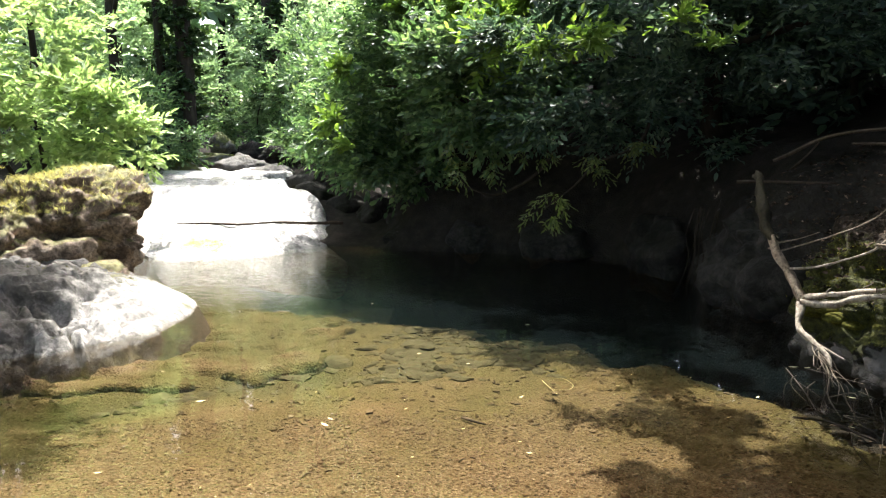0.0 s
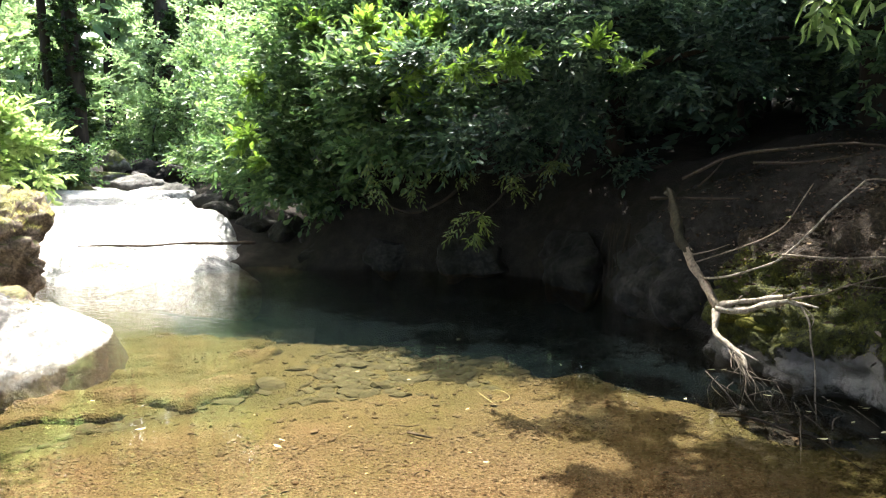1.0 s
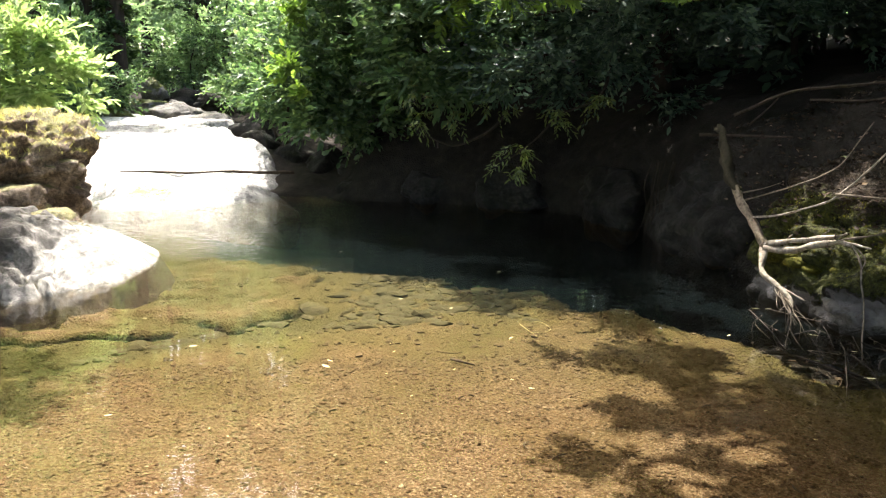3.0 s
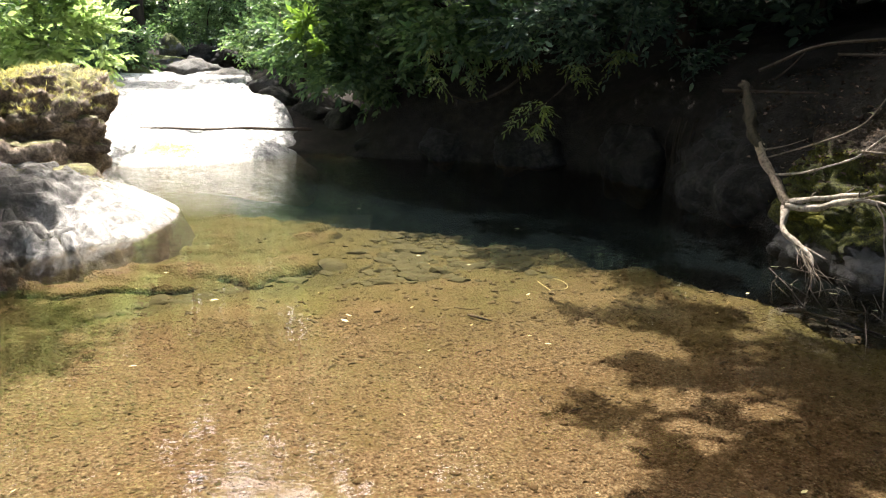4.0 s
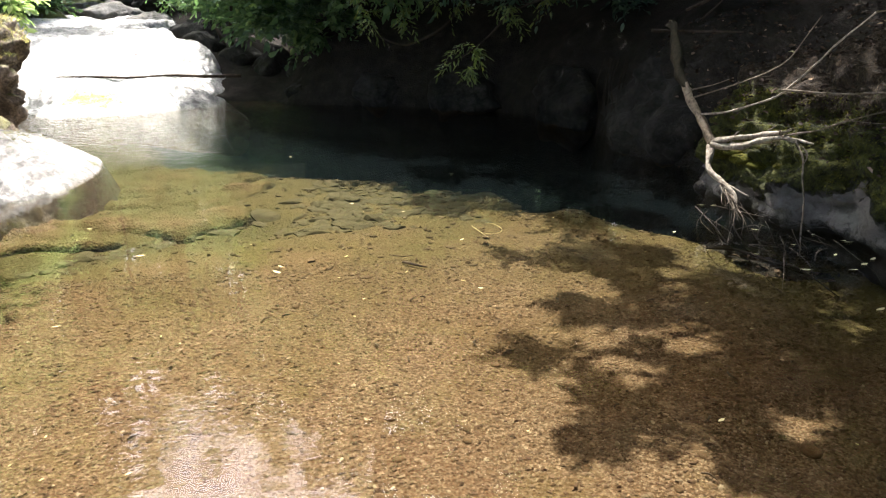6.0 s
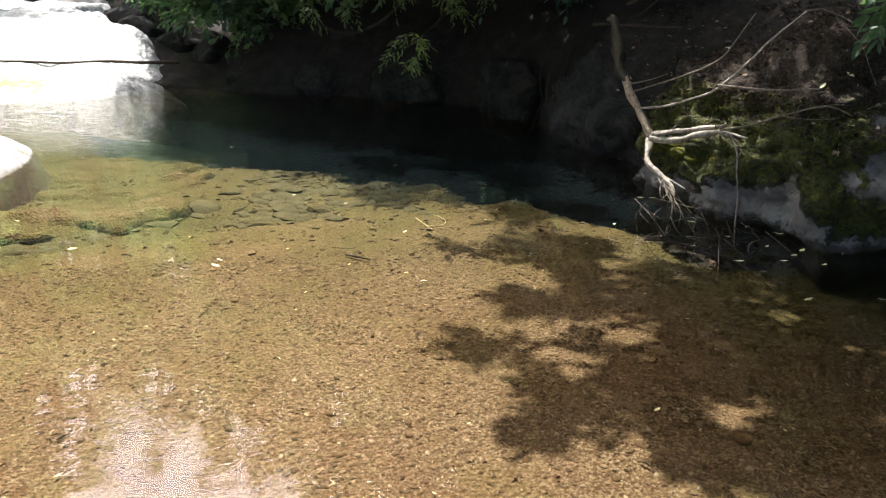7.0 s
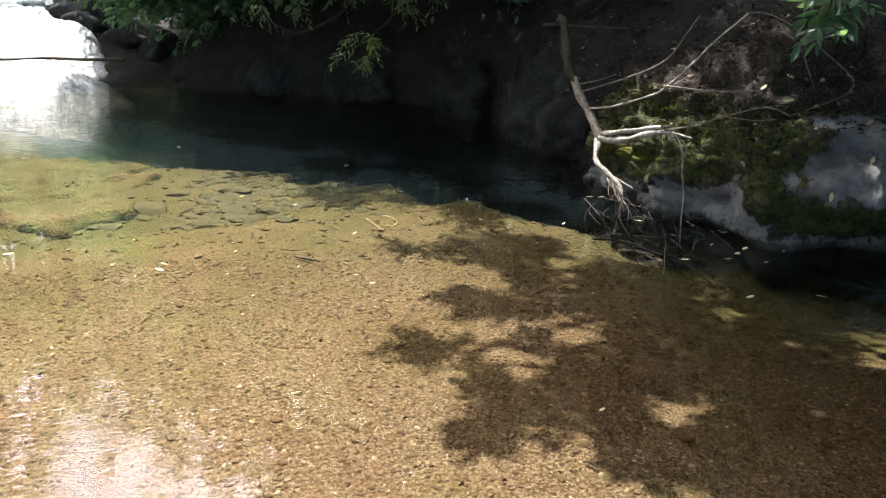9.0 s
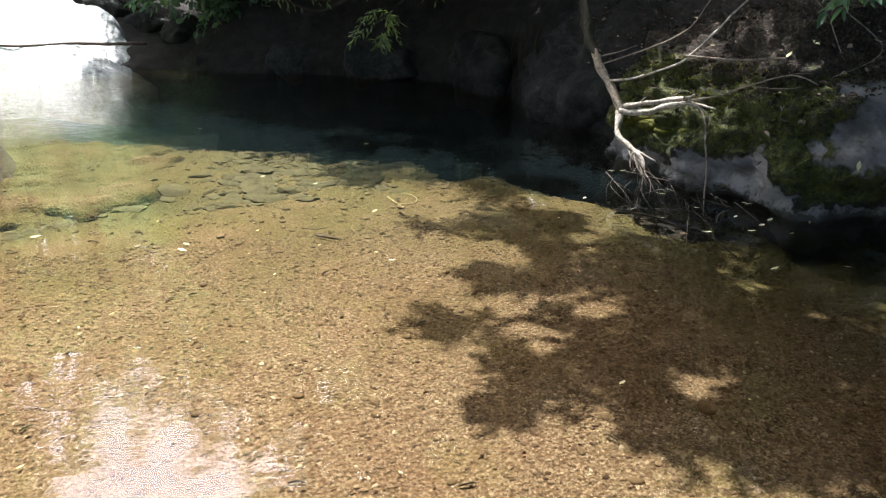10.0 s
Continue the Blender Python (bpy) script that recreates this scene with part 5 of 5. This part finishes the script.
for n, (x, y) in enumerate(((0.16, 5.21), (-0.7, 4.11), (-0.68, 4.2), (1.05, 2.2), (2.36, 3.02), (2.89, 4.03), (2.66, 3.8), (2.83, 3.69), (2.75, 2.94), (-0.71, 7.28), (0.71, 6.3), (2.77, 4.18),
                          (0.42, 3.66), (2.38, 4.97), (2.47, 4.95), (-0.2, 5.5), (-1.55, 4.55), (-1.74, 3.54), (-2.02, 5.19), (2.9, 4.0), (0.47, 4.5), (2.2, 3.9), (2.33, 3.6), (2.6, 3.55), (2.98, 3.75), (2.72, 3.62), (3.05, 3.6), (2.52, 4.02), (2.45, 4.35), (2.8, 3.45), (1.9, 4.4))):
    ob = new("floating_leaf", pale_meshes[n % 3])
    ob.matrix_world = pose(x, y, 0.004, rs.uniform(-6, 6), rs.uniform(-6, 6), rs.uniform(40, 140)) @ Matrix.Scale((0.75 + 0.35 * (n % 3 == 1)) * (0.5 if y > 5.9 else 0.65 if x > 2.3 else 0.6), 4)
    tagged(ob, "pale yellow fallen leaf floating on the water", "leaf", "floating leaves")

bpy.context.view_layer.update()
big = [o for o in scene.objects if o.name.startswith("boulder")]


def tops(ob, test):
    """Places and normals on the upper faces of a rock that pass the test."""
    m = ob.matrix_world
    out = []
    for p in ob.data.polygons:
        c, nrm = m @ p.center, m.to_3x3() @ p.normal
        if test(c, nrm):
            out.append((c, nrm))
    return out


mossy_rock = [o for o in big if "large mossy" in o["label"]][0]
spots = tops(mossy_rock, lambda c, nrm: nrm.z > 0.35 and c.z > 0.55 and c.x < 4.6 and c.y < 6.0)
for n in range(34):
    c, nrm = rs.choice(spots)
    ob = new("fallen_leaf", (leaf_meshes * 2 + pale_meshes[:1])[n % 9])
    turn = nrm.to_track_quat("Z", "Y").to_matrix().to_4x4()
    ob.matrix_world = Matrix.Translation(c + nrm * 0.012) @ turn @ pose(0, 0, 0, rs.uniform(-15, 15), rs.uniform(-15, 15), rs.uniform(0, 360)) @ Matrix.Scale(rs.uniform(0.45, 0.9), 4)
    tagged(ob, "curled dry leaf lying on the mossy boulder", "leaf", "dry leaves on the boulder")


face = min(mossy_rock.data.polygons, key=lambda p: (mossy_rock.matrix_world @ p.center - Vector((3.17, 3.45, 0.38))).length)
ob = new("fallen_leaf", pale_meshes[1])
nrm = mossy_rock.matrix_world.to_3x3() @ face.normal
ob.matrix_world = Matrix.Translation(mossy_rock.matrix_world @ face.center + nrm * 0.008) @ nrm.to_track_quat("Z", "Y").to_matrix().to_4x4() @ Matrix.Scale(0.7, 4)
tagged(ob, "pale leaf stuck to the boulder's mossy flank", "leaf", "dry leaves on the boulder")


def make_litter():
    k = Mat("rotting_leaves")
    col = k.ramp(k.geo.outputs["Random Per Island"], (0.0, (0.012, 0.007, 0.005)), (0.55, (0.036, 0.023, 0.015)), (0.92, (0.085, 0.055, 0.036)), (1.0, (0.3, 0.22, 0.17)))
    return k.done(k.mix(k.ramp(k.noise(40, 4), (0.4, 0.0), (0.7, 0.5)), col, (0.03, 0.02, 0.012)), 0.8, None, 0.15)


LITTER = make_litter()


def litter(name, spots, count, size, label, seed):
    """Rotting leaves and scraps, joined, lying flat or tilted on a slope."""
    g = np.random.default_rng(seed)
    pick = g.integers(0, len(spots), count)
    pos = np.array([spots[i][0] for i in pick]) + g.normal(size=(count, 3)) * np.array((0.03, 0.03, 0.004)) + np.array([spots[i][1] for i in pick]) * 0.008
    face = np.array([spots[i][1] for i in pick]) + g.normal(size=(count, 3)) * 0.35
    me = leaves_mesh(name, pos, g.normal(size=(count, 3)) * np.array((1, 1, 0.35)), face, size * (0.5 + 0.8 * g.random(count)), 0.35 + 0.3 * g.random(count), LITTER, 0.3)
    return tagged(new(name, me), label, "leaf litter", "", "stuff")


def blades(name, spots, count, high, material, label, seed):
    """Grass: curved two-sided blades growing from places on a rock."""
    g = random.Random(seed)
    verts, faces = [], []
    for _ in range(count):
        c, nrm = g.choice(spots)
        c = c + Vector((g.gauss(0, 0.03), g.gauss(0, 0.03), -0.01))
        lean = Vector((g.gauss(0, 0.5), g.gauss(-0.15, 0.5), 1)).normalized()
        h = high * g.uniform(0.5, 1.2)
        side = lean.cross(Vector((g.gauss(0, 1), g.gauss(0, 1), 0.1))).normalized() * 0.004
        k = len(verts)
        for u in (0.0, 0.4, 0.75, 1.0):
            q = c + lean * h * u + Vector((lean.x, lean.y, -0.5)) * (h * 0.5 * u * u)
            verts += [q - side * (1 - 0.9 * u), q + side * (1 - 0.9 * u)]
        faces += [(k + 2 * i, k + 2 * i + 1, k + 2 * i + 3, k + 2 * i + 2) for i in range(3)]
    return tagged(new(name, mesh_from(name, verts, faces, material, False)), label, "grass", "", "stuff")


litter("leaf_litter", [p for p in spots if p[0].z > 0.72], 1500, 0.05, "rotting brown leaf litter covering the mossy boulder's top", 41)
slope = []
for n in range(600):
    x, y = rs.uniform(2.9, 5.2), rs.uniform(5.2, 7.2)
    slope.append((Vector((x, y, z_at(x, y))), Vector((-0.5, -0.3, 0.8))))
awash = [p for o in scene.objects if o.name.startswith("rock") and "under water" in o.get("label", "") for p in tops(o, lambda c, nrm: nrm.z > 0.4)]
litter("leaf_litter", awash, 260, 0.06, "sodden brown leaves on the rocks under water", 44)
litter("leaf_litter", slope, 1800, 0.042, "dark leaf litter on the shaded bank", 42)
green = tops(mossy_rock, lambda c, nrm: nrm.z > -0.2 and 0.33 < c.z < 0.85 and c.y < 5.6 and c.x < 4.0 and not (c.y < 4.1 and 0.34 < c.z < 0.8 and 1.3 * (c.x - 3.02) > c.z - 0.36))
blades("moss", green, 6000, 0.022, MOSSLEAF, "fine green moss growing on the boulder's flank", 43)
litter("leaf_litter", [p for p in green if p[0].z > 0.45], 330, 0.045, "dead leaves caught in the moss of the boulder", 45)
for n, ob in enumerate([o for o in big if "dry grass" in o["label"]]):
    blades("grass", tops(ob, lambda c, nrm: nrm.z > 0.35 and c.z > 0.85), 4200, 0.085, GRASS, "tufts of dry yellow-green grass on the boulder", 12 + n)

ledge = [o for o in scene.objects if o.name == "rock_ledge"][0]
soft = tops(ledge, lambda c, nrm: nrm.z > 0.6 and c.z > 0.16 and c.x < -3.0 and fbm((c.x * 1.7, c.y * 1.7, 21.0), 4) > 0.12 + 0.25 * (6.9 - c.y))
patch = blades("moss_patch", soft, 5200, 0.02, MOSSLEAF, "dull yellow-green moss on the ledge", 57)
del patch["category"], patch["kind"]
patch.parent = ledge

# ---- twigs in the water ----
for n, (pts, r, mat, label) in enumerate((
    ([(0.72, 5.41, -0.2), (0.76, 5.22, -0.2), (0.79, 5.1, -0.2)], 0.0024, PALELEAF, "pale forked twig lying in the shallow water"),
    ([(0.77, 5.2, -0.2), (0.88, 5.2, -0.2), (0.93, 5.29, -0.2), (0.89, 5.4, -0.19), (0.83, 5.43, -0.19)], 0.0024, PALELEAF, "pale curved twig lying in the shallow water"),
    ([(0.02, 4.86, -0.2), (0.12, 4.81, -0.2), (0.2, 4.83, -0.2)], 0.004, LOGWOOD, "dark sodden twig on the gravel bed"),
    ([(0.1, 4.7, -0.2), (0.18, 4.6, -0.19), (0.25, 4.57, -0.2)], 0.009, LOGWOOD, "dark sodden twig on the gravel bed"),
    ([(2.2, 3.75, -0.02), (2.31, 3.65, 0.0), (2.3, 3.26, -0.02)], 0.006, BARK, "thin dark twig floating by the boulder"),
    ([(2.47, 3.72, 0.0), (2.55, 3.82, 0.02), (2.66, 3.88, 0.02)], 0.005, BARK, "thin dark twig floating by the boulder"),
    ([(2.03, 4.2, -0.05), (2.13, 4.0, 0.0), (2.21, 3.78, 0.0), (2.32, 3.6, -0.02)], 0.008, BARK, "thin dark twig floating by the boulder"),
    ([(2.3, 4.9, 0.02), (2.2, 4.43, 0.02), (2.13, 4.13, 0.0)], 0.005, BARK, "thin dark twig dipping into the water"),
    ([(2.45, 4.6, 0.06), (2.3, 4.35, 0.03), (2.25, 4.1, -0.02)], 0.006, BARK, "thin dark twig floating by the boulder"),
)):
    tw = thing("twig", pts[0], label, "twig", "twigs in the water")
    tube("stem", pts, [r] * (len(pts) - 1) + [r * 0.5], mat, tw, 6, 0.4, n)


for n in range(30):
    x, y = rs.uniform(-1.5, 1.6), rs.uniform(1.9, 5.2)
    way, long = rs.uniform(0, 6.28), rs.uniform(0.015, 0.04)
    a = Vector((x, y, z_at(x, y) + 0.01))
    b = a + Vector((long * math.cos(way), long * math.sin(way), rs.uniform(0.0, 0.012)))
    c = b + Vector((long * math.cos(way + rs.uniform(-0.9, 0.9)), long * math.sin(way + rs.uniform(-0.9, 0.9)), -0.005))
    tw = thing("twig", a, "short dark scrap of sodden twig on the gravel bed", "twig", "sunken twig scraps")
    tube("stem", [a, b, c], [0.004, 0.005, 0.002], LOGWOOD, tw, 5, 0.6, n)
for n in range(34):
    x, y = rs.uniform(-2.0, 2.2), rs.uniform(1.9, 6.6)
    ob = new("sunken_leaf", pale_meshes[n % 3])
    ob.matrix_world = pose(x, y, z_at(x, y) + 0.014, rs.uniform(-12, 12), rs.uniform(-12, 12), rs.uniform(0, 360)) @ Matrix.Scale(rs.uniform(0.18, 0.36), 4)
    tagged(ob, "small pale leaf scrap sunk on the gravel bed", "leaf", "sunken leaf scraps")
for n in range(34):
    a = Vector((rs.uniform(2.2, 2.8), rs.uniform(3.8, 4.8), rs.uniform(-0.02, 0.1)))
    b = a + Vector((rs.uniform(-0.2, 0.12), rs.uniform(-0.3, 0.1), rs.uniform(-0.06, 0.04)))
    c = b + Vector((rs.uniform(-0.15, 0.15), rs.uniform(-0.25, 0.0), rs.uniform(-0.1, 0.0)))
    tw = thing("twig", a, "thin brown root or twig trailing into the water", "twig", "trailing twigs")
    tube("stem", [a, b, c], [0.0032, 0.0026, 0.0015], (BARK, DIM, GREYTWIG, BARK)[n % 4], tw, 5, 0.6, n)


def make_moss():
    k = Mat("yellow_moss")
    n = k.noise(60, 5, 0.7)
    return k.done(k.ramp(n, (0.3, (0.022, 0.022, 0.004)), (0.55, (0.085, 0.08, 0.012)), (0.8, (0.2, 0.175, 0.028))), 0.9, k.bump(n, 1.0, 0.02), 0.1)


MOSS = make_moss()
for n, (x, y, z, r) in enumerate(((2.62, 4.9, 0.36, 0.07), (2.68, 4.78, 0.34, 0.06), (2.6, 5.0, 0.4, 0.06), (2.78, 4.62, 0.36, 0.055), (2.56, 5.12, 0.36, 0.08))):
    rock("moss_cushion", (x, y, z), (r * 1.3, r * 1.4, r * 0.55), MOSS, "yellow-green moss cushion on the boulder's nose", 900 + n, 0.35, 0.2, 30 * n, 4, "moss", "moss cushions")
